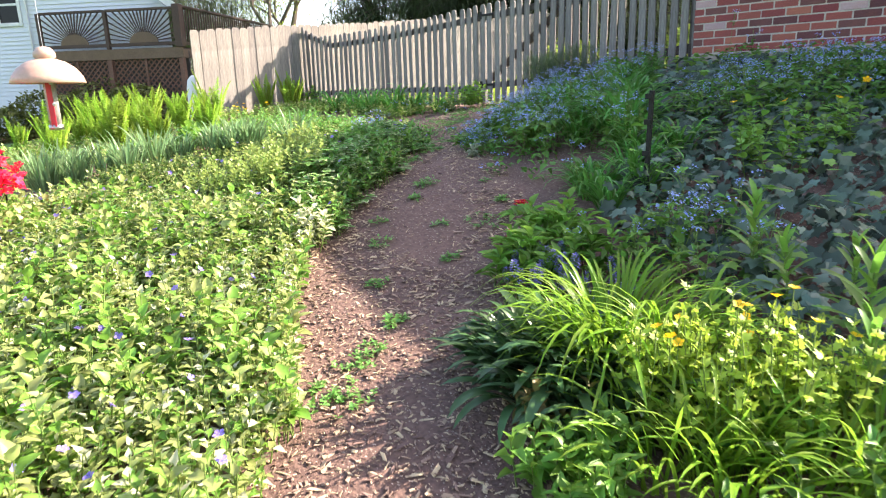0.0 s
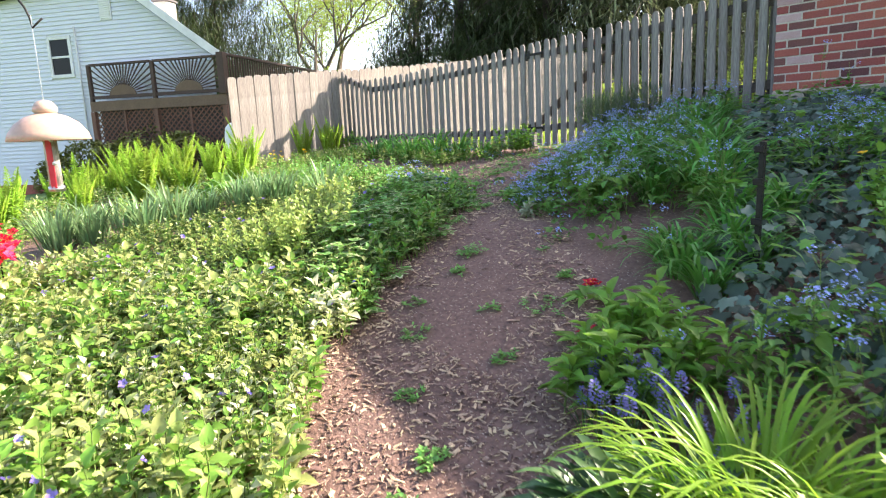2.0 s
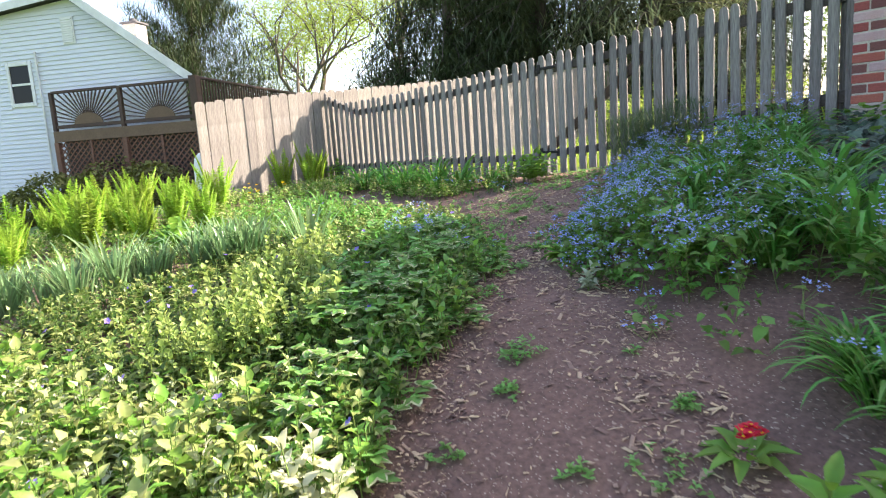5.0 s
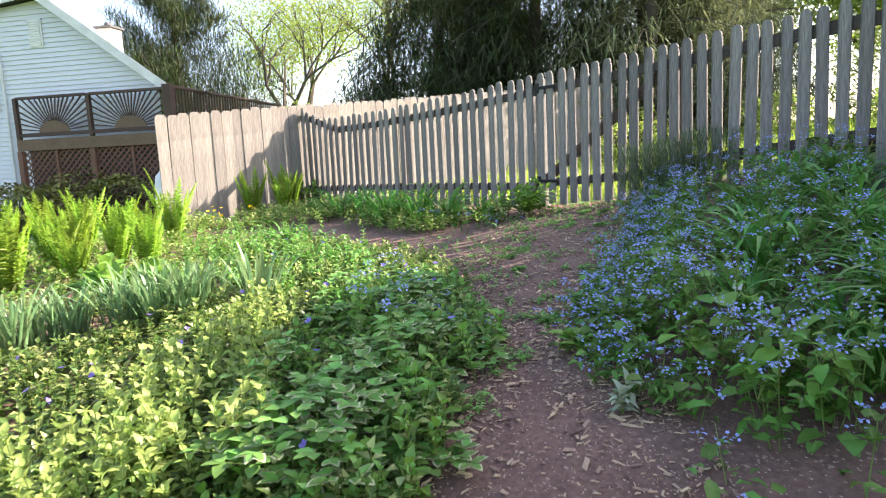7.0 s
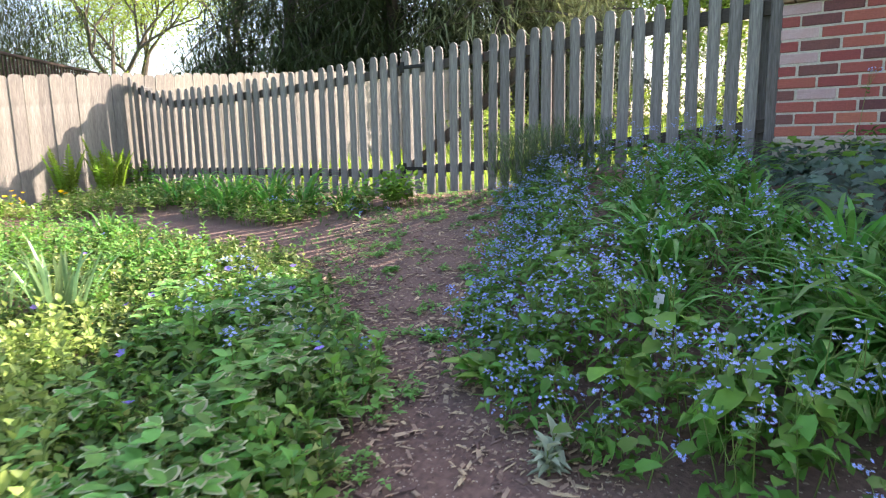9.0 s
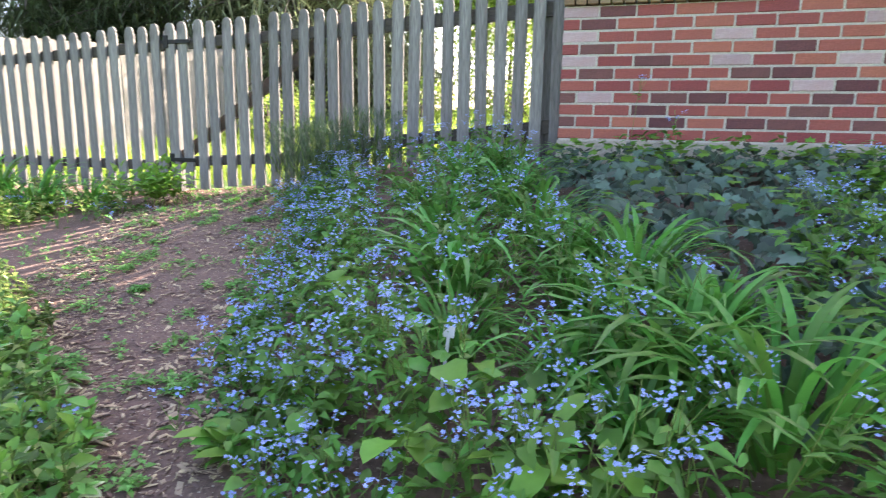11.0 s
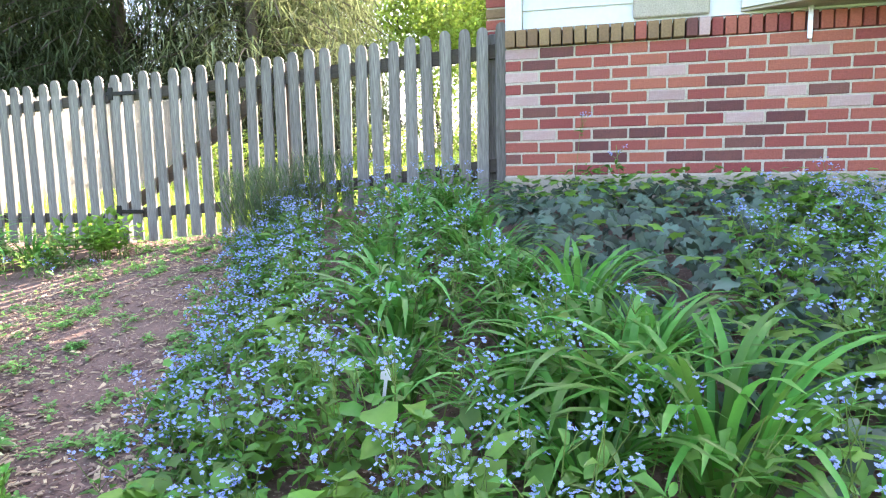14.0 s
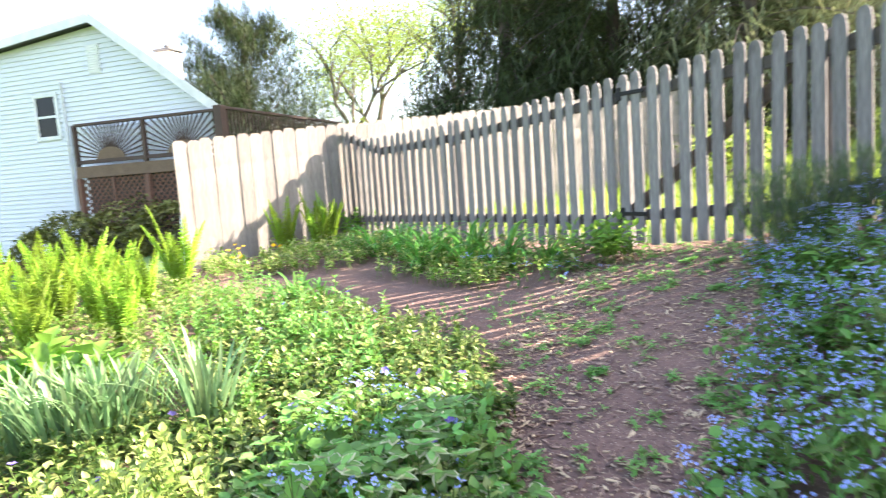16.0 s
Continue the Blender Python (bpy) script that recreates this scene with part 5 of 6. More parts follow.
# ---- smaller plants ----
def spike_group():
    """Grape hyacinths: a stalk with a cone of bead-like bells."""
    fo = Foliage()
    for i in range(46):
        a, t = 2.4 * i, i / 46
        r = 0.0085 * math.sin(math.pi * min(1, 0.25 + 0.75 * t)) + 0.002
        fo.scatter(ROUND, [(r * math.cos(a), r * math.sin(a), 0.13 + 0.055 * t)], [math.degrees(a) - 90], [-30 + 70 * t], [0], [0.0085], [0.0095], 0)
    bells = fo.mesh("bells", [F_MUSCARI])
    fo = Foliage()
    fo.stems([(0, 0, 0)], [(0, 0, 0.18)], 0.003, 0)
    stalk = fo.mesh("stalk", [L_STEM])
    fo = Foliage()
    fo.blades([(0.0, 0.0, 0.0)] * 5, [10, 90, 160, 230, 310], [15, 20, 12, 25, 18], [60, 80, 50, 90, 70], [0.2] * 5, [0.006] * 5, seg=6)
    leaves = fo.mesh("leaves", [L_DEEP])
    for x, y in zip(np.concatenate([RNG.uniform(1.38, 1.85, 30), RNG.uniform(1.25, 1.45, 6)]), np.concatenate([RNG.uniform(-4.34, -3.98, 30), RNG.uniform(-4.2, -4.02, 6)])):
        t = thing("grape_hyacinth", pose(x, y, ground_z(x, y) - 0.005, RNG.uniform(-10, 10), RNG.uniform(-10, 10), RNG.uniform(0, 360)) @ Matrix.Scale(RNG.uniform(0.75, 1.1), 4),
                  "blue grape hyacinth spike beside the path", "flower", "grape hyacinths")
        for nm, me in (("flower_spike", bells), ("stalk", stalk), ("foliage", leaves)):
            ob = new(nm, me)
            ob.parent = t


spike_group()


def primrose(x, y, n):
    t = thing("primrose", pose(x, y, ground_z(x, y) - 0.005), "red primrose with yellow eyes on bare soil", "flower", "red primroses")
    fo = Foliage()
    a = np.arange(11) * 33.0
    fo.scatter(LONG, np.stack([-0.02 * np.sin(np.radians(a)), 0.02 * np.cos(np.radians(a)), np.full(11, 0.01)], 1), a, RNG.uniform(5, 35, 11), 0, 0.04, 0.1, 0)
    fo.build("leaves", [L_LEAFY], t)
    for k in range(n):
        fo = Foliage()
        p = [(RNG.uniform(-0.032, 0.032), RNG.uniform(-0.03, 0.03), RNG.uniform(0.06, 0.085))]
        ya, ti = [RNG.uniform(0, 360)], [RNG.uniform(-45, 30)]
        fo.scatter(FLOWER, p, ya, ti, [0], [0.036], [0.036], 0)
        fo.scatter(FLOWER, np.array(p) + [[0, 0, 0.003]], ya, ti, [0], [0.009], [0.009], 1)
        fo.build("bloom", [F_RED, F_YELLOW], t, "red bloom with yellow eye")


primrose(0.91, -3.62, 9)
primrose(1.08, -3.87, 5)


def lily_stem_meshes():
    fo = Foliage()
    n = 24
    h = np.linspace(0.05, 0.46, n)
    a = np.arange(n) * 137.5
    fo.blades(np.stack([0 * h, 0 * h, h], 1), a, 70 - 55 * (h / 0.46) ** 2, 40.0, 0.185 - 0.3 * np.maximum(0, h - 0.25), 0.034, seg=5)
    leaves = fo.mesh("leaves", [L_LEAFY])
    fo = Foliage()
    fo.stems([(0, 0, 0)], [(0, 0, 0.46)], 0.005, 0)
    return leaves, fo.mesh("stalk", [L_STEM])


LILY_LEAVES, LILY_STALK = lily_stem_meshes()
for x, y, s in ((2.12, -3.72, 1.0), (2.3, -3.85, 0.85), (2.55, -4.0, 1.05), (2.7, -4.15, 0.9), (2.85, -4.35, 1.0), (2.45, -3.75, 0.8), (2.95, -4.1, 1.0), (3.05, -4.5, 1.0), (2.62, -4.3, 0.9)):
    t = thing("lily_plant", pose(x, y, ground_z(x, y) - 0.01, RNG.uniform(-8, 8), RNG.uniform(-8, 8), RNG.uniform(0, 360)) @ Matrix.Scale(s * 0.78, 4),
              "upright leafy lily stalk not yet in flower", "lily", "lily stalks")
    for nm, me in (("foliage", LILY_LEAVES), ("stalk", LILY_STALK)):
        ob = new(nm, me)
        ob.parent = t


SHOOTS = {}


def bushy_plant(name, x, y, r, count, height, leaf_w, leaf_l, mat_, label, category, shape=LONG, flowers=0, flower_mat=None, flower_size=0.04, group=""):
    t = thing(name, pose(x, y, ground_z(x, y) - 0.005), label, category, group)
    key = (name, height, leaf_w, mat_.name)
    if key not in SHOOTS:
        SHOOTS[key] = shoot_meshes(height, 10, leaf_w, leaf_l, shape, [mat_, L_STEM], 5)
    for k in range(count):
        a, d = RNG.uniform(0, 6.283), r * math.sqrt(RNG.uniform(0, 1))
        px, py = d * math.cos(a), d * math.sin(a)
        ob = new("shoot", SHOOTS[key][k % 5])
        ob.parent = t
        ob.matrix_basis = pose(px, py, ground_z(px + x, py + y) - ground_z(x, y), 0, 0, RNG.uniform(0, 360)) @ Matrix.Scale(RNG.uniform(0.8, 1.15), 4)
    for k in range(flowers):
        fo = Foliage()
        b = U(0, 6.283)
        p = np.array([[r * 0.9 * math.cos(b) * U(0.2, 1), r * 0.9 * math.sin(b) * U(0.2, 1), height * U(0.95, 1.35)]])
        fo.stems(p - [[0, 0, 0.1]], p, 0.002, 1)
        fo.scatter(FLOWER, p, [U(0, 360)], [U(-60, 20)], [U(-20, 20)], [flower_size], [flower_size], 0)
        fo.build("bloom", [flower_mat, L_STEM], t)
    return t


for x, y in ((1.24, -3.96), (1.36, -3.84), (1.42, -4.06), (1.52, -3.9), (1.3, -4.12), (1.24, -3.76)):
    bushy_plant("leafy_perennial", x, y, 0.1, 8, 0.2, 0.036, 0.092, L_LEAFY, "fresh green leafy perennial at the path's edge", "plant", group="leafy perennials")
L_CEL = leaf_mat("celandine_leaf", (0.40, 0.60, 0.085), (0.34, 0.55, 0.07), 0.5, 0.25, 0.5)
for x, y, n in ((2.2, -4.52, 2), (2.31, -4.43, 2), (2.42, -4.35, 2), (2.3, -4.57, 2), (2.44, -4.47, 2), (2.54, -4.34, 2)):
    bushy_plant("celandine", x, y, 0.13, 38, 0.3, 0.032, 0.038, L_CEL, "yellow-green celandine with yellow flowers in the sun", "plant", IVY, n, F_YELLOW, 0.032, "celandines")
for x, y, n in ((1.62, -2.55, 1), (1.95, -2.35, 2), (1.8, -2.75, 1)):
    bushy_plant("celandine", x, y, 0.16, 12, 0.3, 0.04, 0.06, L_LEAFY, "bright green celandine growing through the ivy", "plant", OVAL, n, F_YELLOW, 0.04, "celandines in ivy")
GRASSY = strap_meshes(0.34, 0.012, L_LIME, (40, 60, 80, 100))
for x, y, s in ((2.32, -4.7, 1.0), (2.46, -4.65, 1.0), (2.6, -4.58, 0.95), (2.4, -4.56, 0.9), (2.7, -4.45, 0.9)):
    strap_clump("grassy_clump", GRASSY, x, y, s, 60, 45, "arching lime-green grassy clump in the sun", "plant", "grassy clumps")
for x, y in ((2.12, -4.87), (2.22, -4.89)):
    bushy_plant("leafy_perennial", x, y, 0.13, 22, 0.17, 0.03, 0.07, L_LEAFY, "low fresh green perennial at the path's edge", "plant", group="low perennials")
bushy_plant("young_peony", 2.0, -4.77, 0.08, 10, 0.15, 0.03, 0.06, leaf_mat("reddish_leaf", (0.22, 0.16, 0.06), (0.2, 0.3, 0.06), 0.5, 0.3), "small reddish-green seedling with a pink bud", "plant", OVAL, 1, F_AZALEA, 0.02)
bushy_plant("lambs_ear", 0.07, -3.06, 0.025, 4, 0.07, 0.02, 0.055, L_WOOLLY, "grey woolly-leaved seedling on bare soil", "plant", LONG)
bushy_plant("pale_variegated_plant", 0.2, -4.41, 0.07, 10, 0.22, 0.04, 0.07, L_PALE, "pale cream-leaved plant at the bed's edge", "plant", OVAL)
for x, y in ((-2.75, -0.35), (-2.6, -0.25), (-6.45, -0.25), (-6.35, -0.15)):
    bushy_plant("leafy_perennial", x, y, 0.14, 16, 0.4 if x < -5 else 0.28, 0.05, 0.07, L_LEAFY, "green leafy plant against the fence", "plant", OVAL, group="plants at the fence")
for x, y in ((-3.35, -3.55), (-3.15, -3.3), (-3.6, -3.45)):
    bushy_plant("hosta", x, y, 0.12, 7, 0.2, 0.1, 0.17, L_LEAFY, "broad-leaved light green hosta beside the ferns", "hosta", OVAL, group="hostas")

fo = Foliage()
x, y = spots([(1.55, -3.6), (2.2, -4.0), (3.0, -4.3), (3.6, -4.6), (3.2, -5.4), (2.6, -5.3), (2.5, -4.9), (2.3, -4.3), (1.6, -3.9)], 80, 0.2)
shoots(fo, x, y, 0.2, 9, 0.028, 0.07, LONG, (0, 1), 2)
stuff(fo, "border_undergrowth", [L_LEAFY, L_BRUN, L_STEM], "mixed green undergrowth between lilies and daylilies")

# feathery fennel at the fence
for x, y in ((-1.55, -0.35), (-1.32, -0.3), (-1.08, -0.28), (-1.3, -0.55)):
    t = thing("fennel", pose(x, y, ground_z(x, y) - 0.01), "dark feathery fennel in front of the pickets", "fennel", "fennel clumps")
    fo = Foliage()
    n = 1500
    a, d, h = U(0, 6.283, n), 0.2 * np.sqrt(U(0, 1, n)), U(0.12, 0.42, n)
    fo.blades(np.stack([d * np.cos(a), d * np.sin(a), h], 1), U(0, 360, n), U(10, 80, n), U(0, 60, n), U(0.05, 0.12, n), 0.0028, 0, seg=2)
    tagged(fo.build("foliage", [L_FENNEL], t), kind="stuff")
    fo = Foliage()
    a = U(0, 6.283, 16)
    fo.stems(np.stack([0.04 * np.cos(a), 0.04 * np.sin(a), 0 * a], 1), np.stack([0.17 * np.cos(a), 0.17 * np.sin(a), U(0.22, 0.36, 16)], 1), 0.004)
    tagged(fo.build("stem", [L_STEM], t), kind="stuff")

# seedlings and grass tufts on the path
fo = Foliage()
for x, y, r, n in ((0.5, -4.2, 0.06, 16), (0.3, -4.05, 0.05, 10), (0.62, -3.9, 0.04, 9), (-0.75, -2.1, 0.1, 10), (-0.78, -2.5, 0.07, 14), (-1.04, -2.03, 0.06, 10), (-0.9, -2.25, 0.06, 15),
                   (1.1, -4.6, 0.05, 18), (0.8, -4.45, 0.05, 14), (0.25, -3.75, 0.05, 14), (-1.2, -2.4, 0.2, 25), (-1.5, -2.1, 0.3, 30), (-1.9, -1.9, 0.35, 50), (-2.1, -1.2, 0.35, 40),
                   (-2.3, -0.6, 0.3, 80), (-1.9, -0.5, 0.2, 40), (1.35, -5.05, 0.12, 40), (1.2, -4.85, 0.1, 30), (0.9, -4.1, 0.04, 16), (-2.6, -1.5, 0.4, 90), (-2.0, -0.1, 0.25, 60), (-2.5, 0.0, 0.25, 60)):
    a, d = U(0, 6.283, n), r * np.sqrt(U(0, 1, n))
    px, py = x + d * np.cos(a), y + d * np.sin(a)
    shoots(fo, px, py, 0.025, 5, 0.012, 0.02, ROUND, (0,), None, tilt=(-5, 35), start=0.3)
x, y = U(-2.6, 0.9, 900), U(-3.9, 0.1, 900)
d = path_many(x, y)
ok = (d < 0.02) & (U(0, 1, 900) < np.where(y > -2.2, 0.36, np.where(d > -0.14, 0.3, 0.05)))
for cx, cy, n in zip(x[ok], y[ok], U(4, 20, ok.sum()).astype(int)):
    a, d = U(0, 6.283, n), U(0.02, 0.09) * np.sqrt(U(0, 1, n))
    shoots(fo, cx + d * np.cos(a), cy + d * np.sin(a), 0.028, 4, 0.014, 0.024, LITE, (0,), None, tilt=(-5, 35), start=0.3)
stuff(fo, "path_seedlings", [L_GOUT], "tiny green weeds and seedlings on the trodden path")

# wood chips strewn over the path
fo = Foliage()
n = 270000
x, y = U(-2.9, 3.4, n), U(-6.8, 0.3, n)
d = path_many(x, y)
near = np.where(y < -4.3, 0.6, 0.95)
keep = (d < 0.12) & (U(0, 1, n) < near * np.where(y < -4.2, 1.0, np.where(y > -2.7, 0.35, 0.08) + 0.65 * np.clip((d + 0.26) / 0.2, 0, 1)))
x, y = x[keep], y[keep]
n = len(x)
s = np.exp(U(-2.0, np.where(y < -4.2, 0.5, 0.45), n))
fo.scatter(CHIP, np.stack([x, y, ground_many(x, y) + 0.004], 1), U(0, 360, n), U(-22, 22, n), U(-26, 26, n), 0.009 * s * U(0.4, 1.6, n), 0.024 * s * U(0.4, 1.6, n), 0, 0.0025)
tagged(fo.build("wood_chips", [M_CHIP], smooth=False), "brown shredded wood chips strewn on the path", "wood chips", kind="stuff")


# ---- garden objects ----
M_FEEDER = mat("cream_plastic", (0.46, 0.35, 0.27), 0.45, 0.12, 5, 0.1, 30, second=(0.55, 0.27, 0.19), amount=0.5)
M_RED = mat("red_plastic", (0.55, 0.03, 0.05), 0.4, 0.1, 5, 0.0)
M_SEED = mat("seed_in_clear_tube", (0.40, 0.37, 0.33), 0.25, 0.35, 30, 0.2, 120)


def bird_feeder():
    t = thing("bird_feeder", pose(-1.76, -5.05, -0.14), "hanging tube bird feeder under a cream dome baffle", "bird feeder")
    bm = bmesh.new()
    ridge(bm, [(0.0, 0.135), (0.05, 0.13), (0.11, 0.11), (0.165, 0.07), (0.2, 0.02), (0.213, -0.02), (0.208, -0.022), (0.19, 0.02), (0.155, 0.066), (0.1, 0.103), (0.0, 0.125)], 36)
    part("baffle", bm, M_FEEDER, t, "cream plastic dome", smooth=True)
    bm = bmesh.new()
    ridge(bm, [(0.0, 0.205), (0.04, 0.195), (0.062, 0.165), (0.064, 0.14), (0.05, 0.128)], 20)
    part("cap", bm, M_FEEDER, t, smooth=True)
    bm = bmesh.new()
    ridge(bm, [(0.0, 0.1), (0.036, 0.1), (0.036, -0.29), (0.0, -0.29)], 16)
    part("tube", bm, M_SEED, t, "clear tube of seed", smooth=True)
    bm = bmesh.new()
    box(bm, (-0.012, -0.042, -0.29), (0.02, -0.036, 0.06), 0.002)
    part("strip", bm, M_RED, t, "red plastic strip", m=pose(0, 0, 0, 0, 0, 60))
    bm = bmesh.new()
    ridge(bm, [(0.0, -0.275), (0.043, -0.28), (0.043, -0.31), (0.0, -0.315)], 16)
    part("base", bm, M_STEEL, t, smooth=True)
    for z in (-0.02, -0.15):
        bm = bmesh.new()
        ridge(bm, [(0.0, 0.0), (0.012, 0.002), (0.012, 0.02), (0.0, 0.022)], 8, pose(0.03, 0.0, z, 0, 90))
        part("port", bm, M_STEEL, t)
    bm = bmesh.new()
    tube(bm, [(0, 0, 0.2), (0.004, 0, 0.45), (0, 0, 0.66)], [0.002] * 3, 5)
    part("wire", bm, M_STEEL, t)


bird_feeder()
bm = bmesh.new()
px, py = -1.97, -5.36
pz = ground_z(px, py)
dx, dy = (-1.76 - px) / 2, (-5.05 - py) / 2
pts = [(px, py, pz - 0.1), (px, py, 0.45)]
for i in range(1, 13):
    t_ = math.pi * i / 12
    pts.append((px + dx * (1 - math.cos(t_)), py + dy * (1 - math.cos(t_)), 0.45 + 0.22 * math.sin(t_)))
pts.append((-1.76 + 0.03, -5.05 + 0.05, 0.50))
tube(bm, pts, [0.006] * len(pts), 6)
tagged(link_mesh("shepherds_hook", bm, M_IRON, smooth=True), "thin black iron shepherd's hook holding the feeder", "hook pole")

bm = bmesh.new()
sx, sy = 1.39, -3.23
beam(bm, (sx, sy, ground_z(sx, sy) - 0.1), (sx + 0.01, sy, -0.29), 0.02, 0.02, 0.002)
for z in (-0.75, -0.6, -0.45, -0.33):
    box(bm, (sx - 0.016, sy - 0.02, z), (sx + 0.02, sy - 0.008, z + 0.025), 0.002)
tagged(link_mesh("garden_stake", bm, M_IRON), "black metal garden stake at the edge of the ivy", "stake")


def azalea(x, y):
    t = thing("azalea", pose(x, y, ground_z(x, y) - 0.02), "azalea bush covered in crimson-red flowers", "azalea")
    fo = Foliage()
    n = 26
    a, e = U(0, 6.283, n), U(0.3, 1.4, n)
    tip = np.stack([0.3 * np.cos(a) * np.cos(e), 0.3 * np.sin(a) * np.cos(e), 0.2 + 0.5 * np.sin(e)], 1)
    fo.stems(np.zeros((n, 3)), tip, 0.006)
    fo.build("branchwork", [M_BARK], t)
    fo = Foliage()
    n = 900
    k = RNG.integers(0, 26, n)
    p = tip[k] * U(0.55, 1.05, n)[:, None] + U(-0.07, 0.07, (n, 3))
    fo.scatter(OVAL, p, U(0, 360, n), U(-20, 50, n), 0, 0.014, 0.035, 0)
    fo.build("foliage", [L_LEAFY], t)
    for j in range(26):
        fo = Foliage()
        n = 14
        p = tip[j] * 1.05 + U(-0.06, 0.06, (n, 3))
        fo.scatter(FLOWER, p, U(0, 360, n), U(-70, 60, n), U(-40, 40, n), 0.055, 0.055, 0)
        fo.build("blossom", [F_AZALEA], t)


azalea(-1.72, -5.62)
azalea(-1.55, -5.95)
M_TAG = mat("white_plastic_label", (0.62, 0.62, 0.60), 0.5, 0.08, 6, 0.0)
for x, y, z, yaw in ((0.087, -2.45, 0.14, 20),):
    bm = bmesh.new()
    box(bm, (-0.014, -0.001, 0.0), (0.014, 0.001, 0.03), 0.0005)
    box(bm, (-0.004, -0.001, -0.25), (0.004, 0.001, 0.0))
    tagged(link_mesh("plant_label", bm, M_TAG, m=pose(x, y, ground_z(x, y) + z, -35, 10, yaw)), "weathered white plastic plant label among the leaves", "plant label", "plant labels")


# ---- beyond the fence ----
def hedge_ball(name, m, rx, ry, rz, count, size, mat_, label, flower_mat=None, group="", category="shrub"):
    t = thing(name, m, label, category, group)
    lum = [(Vector((RNG.normal(), RNG.normal(), RNG.normal())).normalized(), RNG.uniform(0.15, 0.45)) for _ in range(14)]
    d = RNG.normal(size=(count, 3))
    d /= np.linalg.norm(d, axis=1)[:, None]
    r = np.ones(count) * 0.72
    for c, k in lum:
        r += k * np.clip((d @ np.array(c)) - 0.72, 0, 1) / 0.28
    r *= U(0.55, 1.05, count) ** 0.4
    p = d * r[:, None] * np.array([rx, ry, rz]) + np.array([0, 0, rz * 0.85])
    p[:, 2] = np.abs(p[:, 2])
    fo = Foliage()
    fo.scatter(LITE, p, U(0, 360, count), U(-50, 50, count), U(-40, 40, count), size * 0.6, size, 0)
    fo.build("foliage", [mat_], t)
    fo = Foliage()
    k = 20
    fo.stems(np.zeros((k, 3)), p[:k] * 0.9, 0.015)
    fo.build("branchwork", [M_BARK], t)
    if flower_mat:
        q = RNG.integers(0, count, count // 3)
        fo = Foliage()
        fo.scatter(FLOWER, p[q] * 1.03, U(0, 360, len(q)), U(-80, 80, len(q)), 0, 0.07, 0.07, 0)
        fo.build("blossom", [flower_mat], t)
    return t


for u, v, r in ((-3.3, -0.9, 0.75), (-1.9, -1.0, 0.7), (-0.6, -1.1, 0.75), (-4.6, -0.6, 0.6)):
    w = HM @ Vector((u, v, 0))
    hedge_ball("foundation_shrub", Matrix.Translation((w.x, w.y, ground_z(w.x, w.y) - 0.05)), r, r, r * 0.8, 1500, 0.11, L_SHRUB, "rounded dark olive shrub in front of the deck", group="deck shrubs")
hedge_ball("blossom_bush", Matrix.Translation((-2.2, 9.0, ground_z(-2.2, 9))), 1.3, 1.0, 0.9, 2200, 0.09, L_SPRING, "spring bush with white blossoms beyond the fence", F_WHITE, "blossom bushes")
hedge_ball("blossom_bush", Matrix.Translation((-0.6, 8.0, ground_z(-0.6, 8))), 0.9, 0.8, 1.0, 1800, 0.09, L_SPRING, "spring bush with white blossoms beyond the fence", F_WHITE, "blossom bushes")
for x, y, r in ((-4.6, 4.2, 0.5), (-3.2, 6.5, 0.6), (-5.4, 6.0, 0.7), (-1.0, 5.0, 0.5)):
    hedge_ball("low_shrub", Matrix.Translation((x, y, ground_z(x, y))), r, r, r * 0.7, 900, 0.08, L_SPRING, "light green low shrub on the grass beyond the fence", group="shrubs beyond the fence")

for x, y, r in ((-18.0, 8.5, 1.7), (-15.5, 10.5, 1.6), (-20.5, 7.5, 1.6), (-13.8, 13.0, 1.8), (-23.0, 9.5, 2.0), (-17.0, 14.0, 2.0)):
    hedge_ball("tall_shrub", Matrix.Translation((x, y, ground_z(x, y))), r, r, r * 0.9, 1500, 0.15, L_SPRING, "light green tall shrub behind the board fence", group="shrubs behind the board fence")

fo = Foliage()
n = 15000
x, y = U(-6.4, 2.0, n), 0.45 + 9.5 * U(0, 1, n) ** 1.4
keep = ~((x > -0.5) & (y < 3.0))
x, y = x[keep], y[keep]
n = len(x)
fo.blades(np.stack([x, y, ground_many(x, y)], 1), U(0, 360, n), U(0, 30, n), U(10, 70, n), U(0.08, 0.24, n), U(0.008, 0.02, n), 0, seg=2)
tagged(fo.build("long_grass", [L_GRASS]), "long sunlit yellow-green grass beyond the picket fence", "grass", kind="stuff")
bm = bmesh.new()
beam(bm, (-0.9, 1.2, ground_z(-0.9, 1.2) + 0.06), (-0.25, 1.5, ground_z(-0.3, 1.5) + 0.09), 0.12, 0.14, 0.01)
tagged(link_mesh("timber_edging", bm, M_DARK_WOOD_AND_SHADE), "dark old timber lying in the grass behind the fence", "timber")


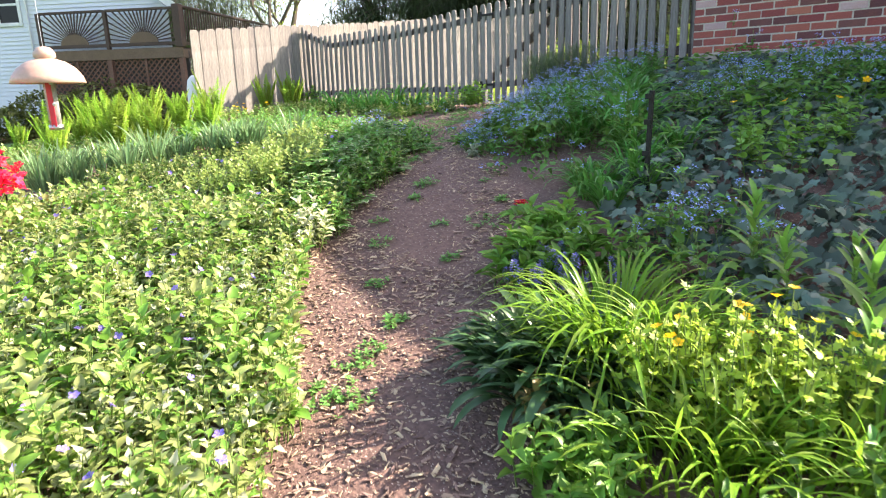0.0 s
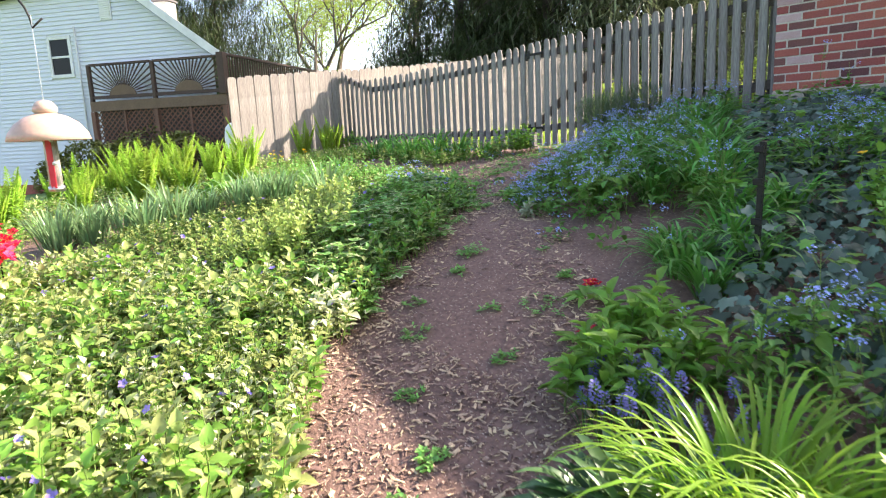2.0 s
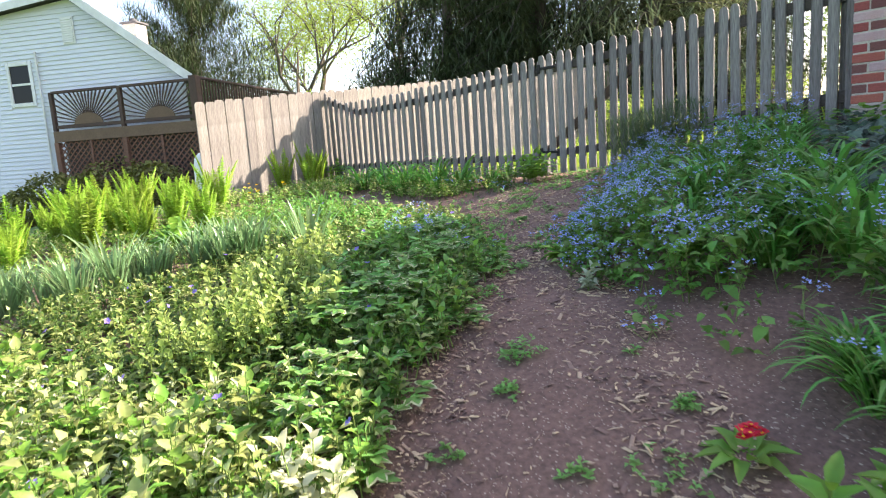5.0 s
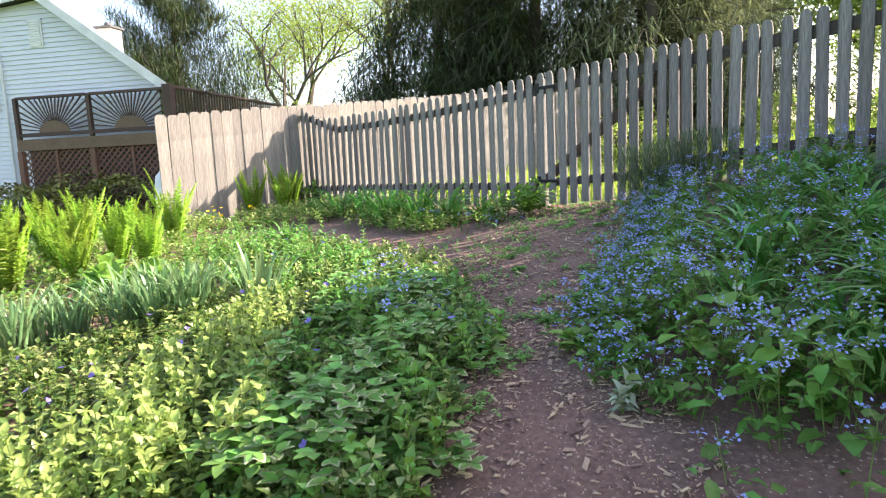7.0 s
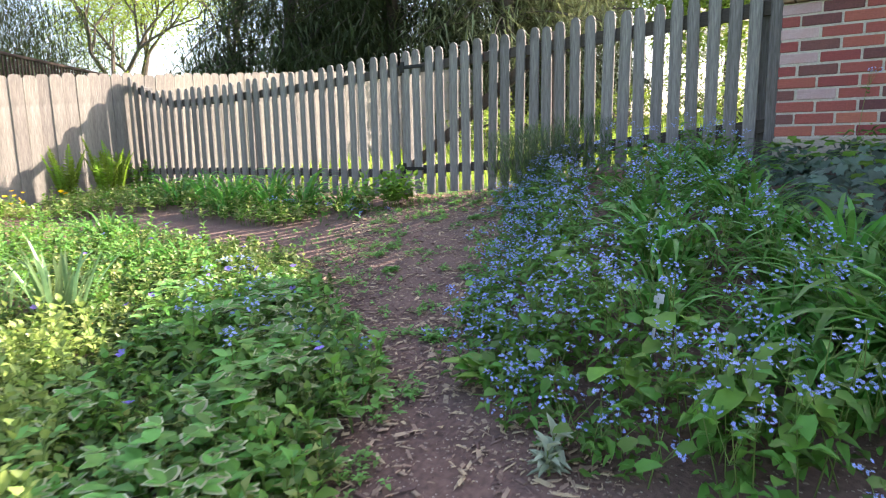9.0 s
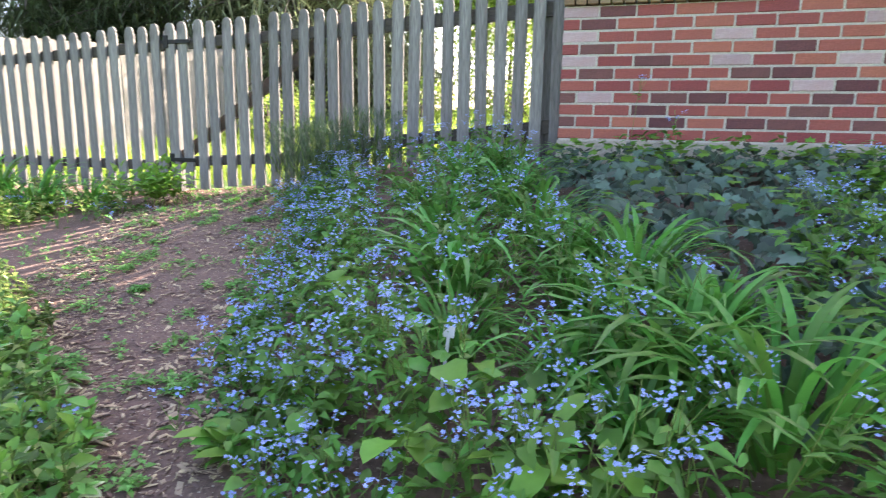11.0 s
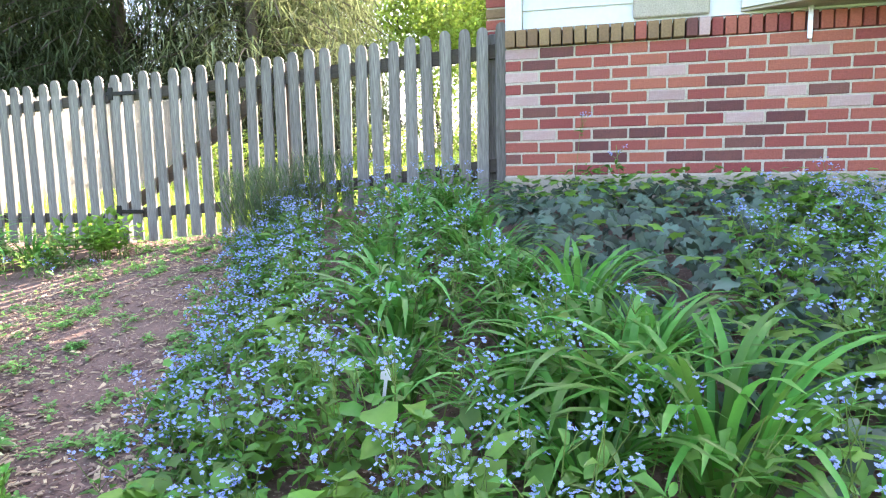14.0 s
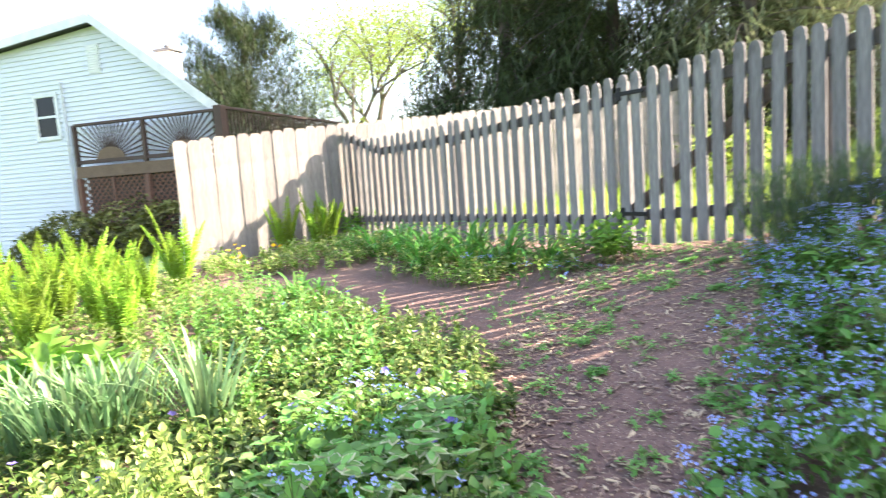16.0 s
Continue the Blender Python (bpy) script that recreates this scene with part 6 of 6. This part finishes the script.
def conifer(x, y, height, radius, low, seed, mat_, label, group, rise=0.15, hang=(95, 165)):
    g = np.random.default_rng(seed)
    t = thing("conifer_tree", pose(x, y, ground_z(x, y) - 0.1), label, "conifer tree", group)
    bm = bmesh.new()
    tube(bm, [(0, 0, 0), (0.03, 0, height * 0.4), (0, 0.03, height)], [0.17, 0.13, 0.03], 10)
    part("trunk", bm, M_BARK, t)
    fo = Foliage()
    limbs = int(height * 15)
    for k in range(limbs):
        z = low + (height - low) * (k / limbs) ** 1.15
        ln = radius * (1 - 0.75 * (z - low) / (height - low)) * g.uniform(0.7, 1.1)
        a = g.uniform(0, 2 * math.pi)
        s = np.linspace(0.05, 1, 9)
        droop = g.uniform(0.2, 0.75)
        pts = np.stack([ln * s * math.cos(a), ln * s * math.sin(a), z + rise * ln * s - droop * ln * s ** 2 * (1 if rise < 0.3 else 0.2)], 1)
        fo.stems(pts[:-1], pts[1:], 0.018, 1)
        m = int((30 if mat_ is L_CEDAR else 44) + (34 if mat_ is L_CEDAR else 54) * ln)
        q = g.uniform(0.18, 1, m) ** 0.8
        base = np.stack([np.interp(q, s, pts[:, i]) for i in range(3)], 1)
        base[:, :2] += g.uniform(-0.3, 0.3, (m, 2)) * ln * 0.6
        base[:, 2] += g.uniform(-0.3, 0.2, m)
        fo.blades(base, g.uniform(0, 360, m), g.uniform(*hang, m), g.uniform(0, 30, m), g.uniform(0.2, 0.7, m), g.uniform(0.03, 0.06, m), 0, seg=1, keel=0.6)
    crown = fo.build("crown", [mat_, M_BARK], t)
    return t


L_CEDAR = leaf_mat("cedar_needles", (0.15, 0.20, 0.095), (0.22, 0.27, 0.14), 0.7, 0.45, 0.35)
for x, y, h, r, low, mt in ((-11.3, 6.4, 8.5, 2.9, 1.3, L_CONIFER), (-9.0, 7.4, 9.0, 2.9, 1.3, L_CONIFER), (-6.6, 8.4, 8.5, 2.9, 1.3, L_CEDAR), (-6.2, 11.2, 8.5, 2.2, 1.0, L_CEDAR),
                            (-12.8, 9.6, 9.0, 3.0, 0.4, L_CONIFER), (-8.4, 11.0, 9.0, 3.2, 0.2, L_CONIFER), (-7.4, 13.8, 8.5, 3.0, 0.3, L_CEDAR)):
    conifer(x, y, h, r, low, int(abs(x * 10)), mt, "tall dark drooping conifer behind the fences", "conifers")
L_YEW = leaf_mat("dark_evergreen_needles", (0.03, 0.055, 0.02), (0.08, 0.115, 0.03), 0.7, 0.5, 0.12)
conifer(-27.8, 5.9, 8.2, 4.8, 0.3, 77, L_YEW, "broad dark evergreen behind the white house", "evergreens", 0.9, (5, 70))


def leafy_tree(x, y, height, seed, label, leaf=0.16, leaves=5200, bare=False):
    g = random.Random(seed)
    t = thing("leafy_tree", pose(x, y, ground_z(x, y) - 0.1), label, "tree", "spring trees")
    bm = bmesh.new()
    ends = []

    def grow(p, d, ln, rad, depth):
        q = p + d * ln
        mid = p + d * ln * 0.5 + Vector((g.uniform(-1, 1), g.uniform(-1, 1), 0)) * ln * 0.06
        tube(bm, [p, mid, q], [rad, rad * 0.85, rad * 0.68], 6 if depth > 2 else 4, depth == 5)
        if depth <= 2:
            ends.append((mid, ln))
            ends.append((q, ln))
        if depth == 0:
            return
        for k in range(3 if depth > 2 else 2):
            ax = Vector((g.uniform(-1, 1), g.uniform(-1, 1), g.uniform(-0.3, 0.3))).normalized()
            nd = (Matrix.Rotation(radians(g.uniform(16, 48)), 3, ax) @ d + Vector((0, 0, 0.12))).normalized()
            grow(q, nd, ln * g.uniform(0.62, 0.85), rad * 0.62, depth - 1)

    grow(Vector((0, 0, 0)), Vector((g.uniform(-0.1, 0.1), g.uniform(-0.1, 0.1), 1)).normalized(), height * 0.2, height * 0.011, 5)
    part("trunk", bm, M_BARK, t)
    if not bare:
        gg = np.random.default_rng(seed)
        pick = gg.integers(0, len(ends), leaves)
        p = np.array([ends[i][0] for i in pick]) + gg.normal(size=(leaves, 3)) * 0.8
        fo = Foliage()
        fo.scatter(LITE, p, gg.uniform(0, 360, leaves), gg.uniform(-60, 50, leaves), gg.uniform(-40, 40, leaves), leaf * 0.6, leaf, 0)
        fo.build("crown", [L_SPRING], t)


leafy_tree(-27.0, 10.5, 16.0, 3, "tall tree with thin light-green spring leaves", 0.14, 6500)
leafy_tree(-23.0, 13.5, 15.0, 5, "tall tree with thin light-green spring leaves", 0.13, 6000)
leafy_tree(-33.0, 15.0, 17.0, 8, "tall tree with thin light-green spring leaves", 0.17, 7000)
leafy_tree(-36.0, 3.0, 13.0, 9, "bare-branched tall tree behind the white house", bare=True)
leafy_tree(-4.0, 17.5, 8.0, 12, "young light-green tree beyond the fence", 0.19, 9000)
leafy_tree(-1.5, 14.5, 7.0, 14, "young light-green tree beyond the fence", 0.17, 8000)
leafy_tree(-5.6, 20.0, 10.0, 21, "young light-green tree beyond the fence", 0.2, 9000)
leafy_tree(-9.5, 19.0, 9.0, 15, "young light-green tree beyond the fence", 0.18, 4500)
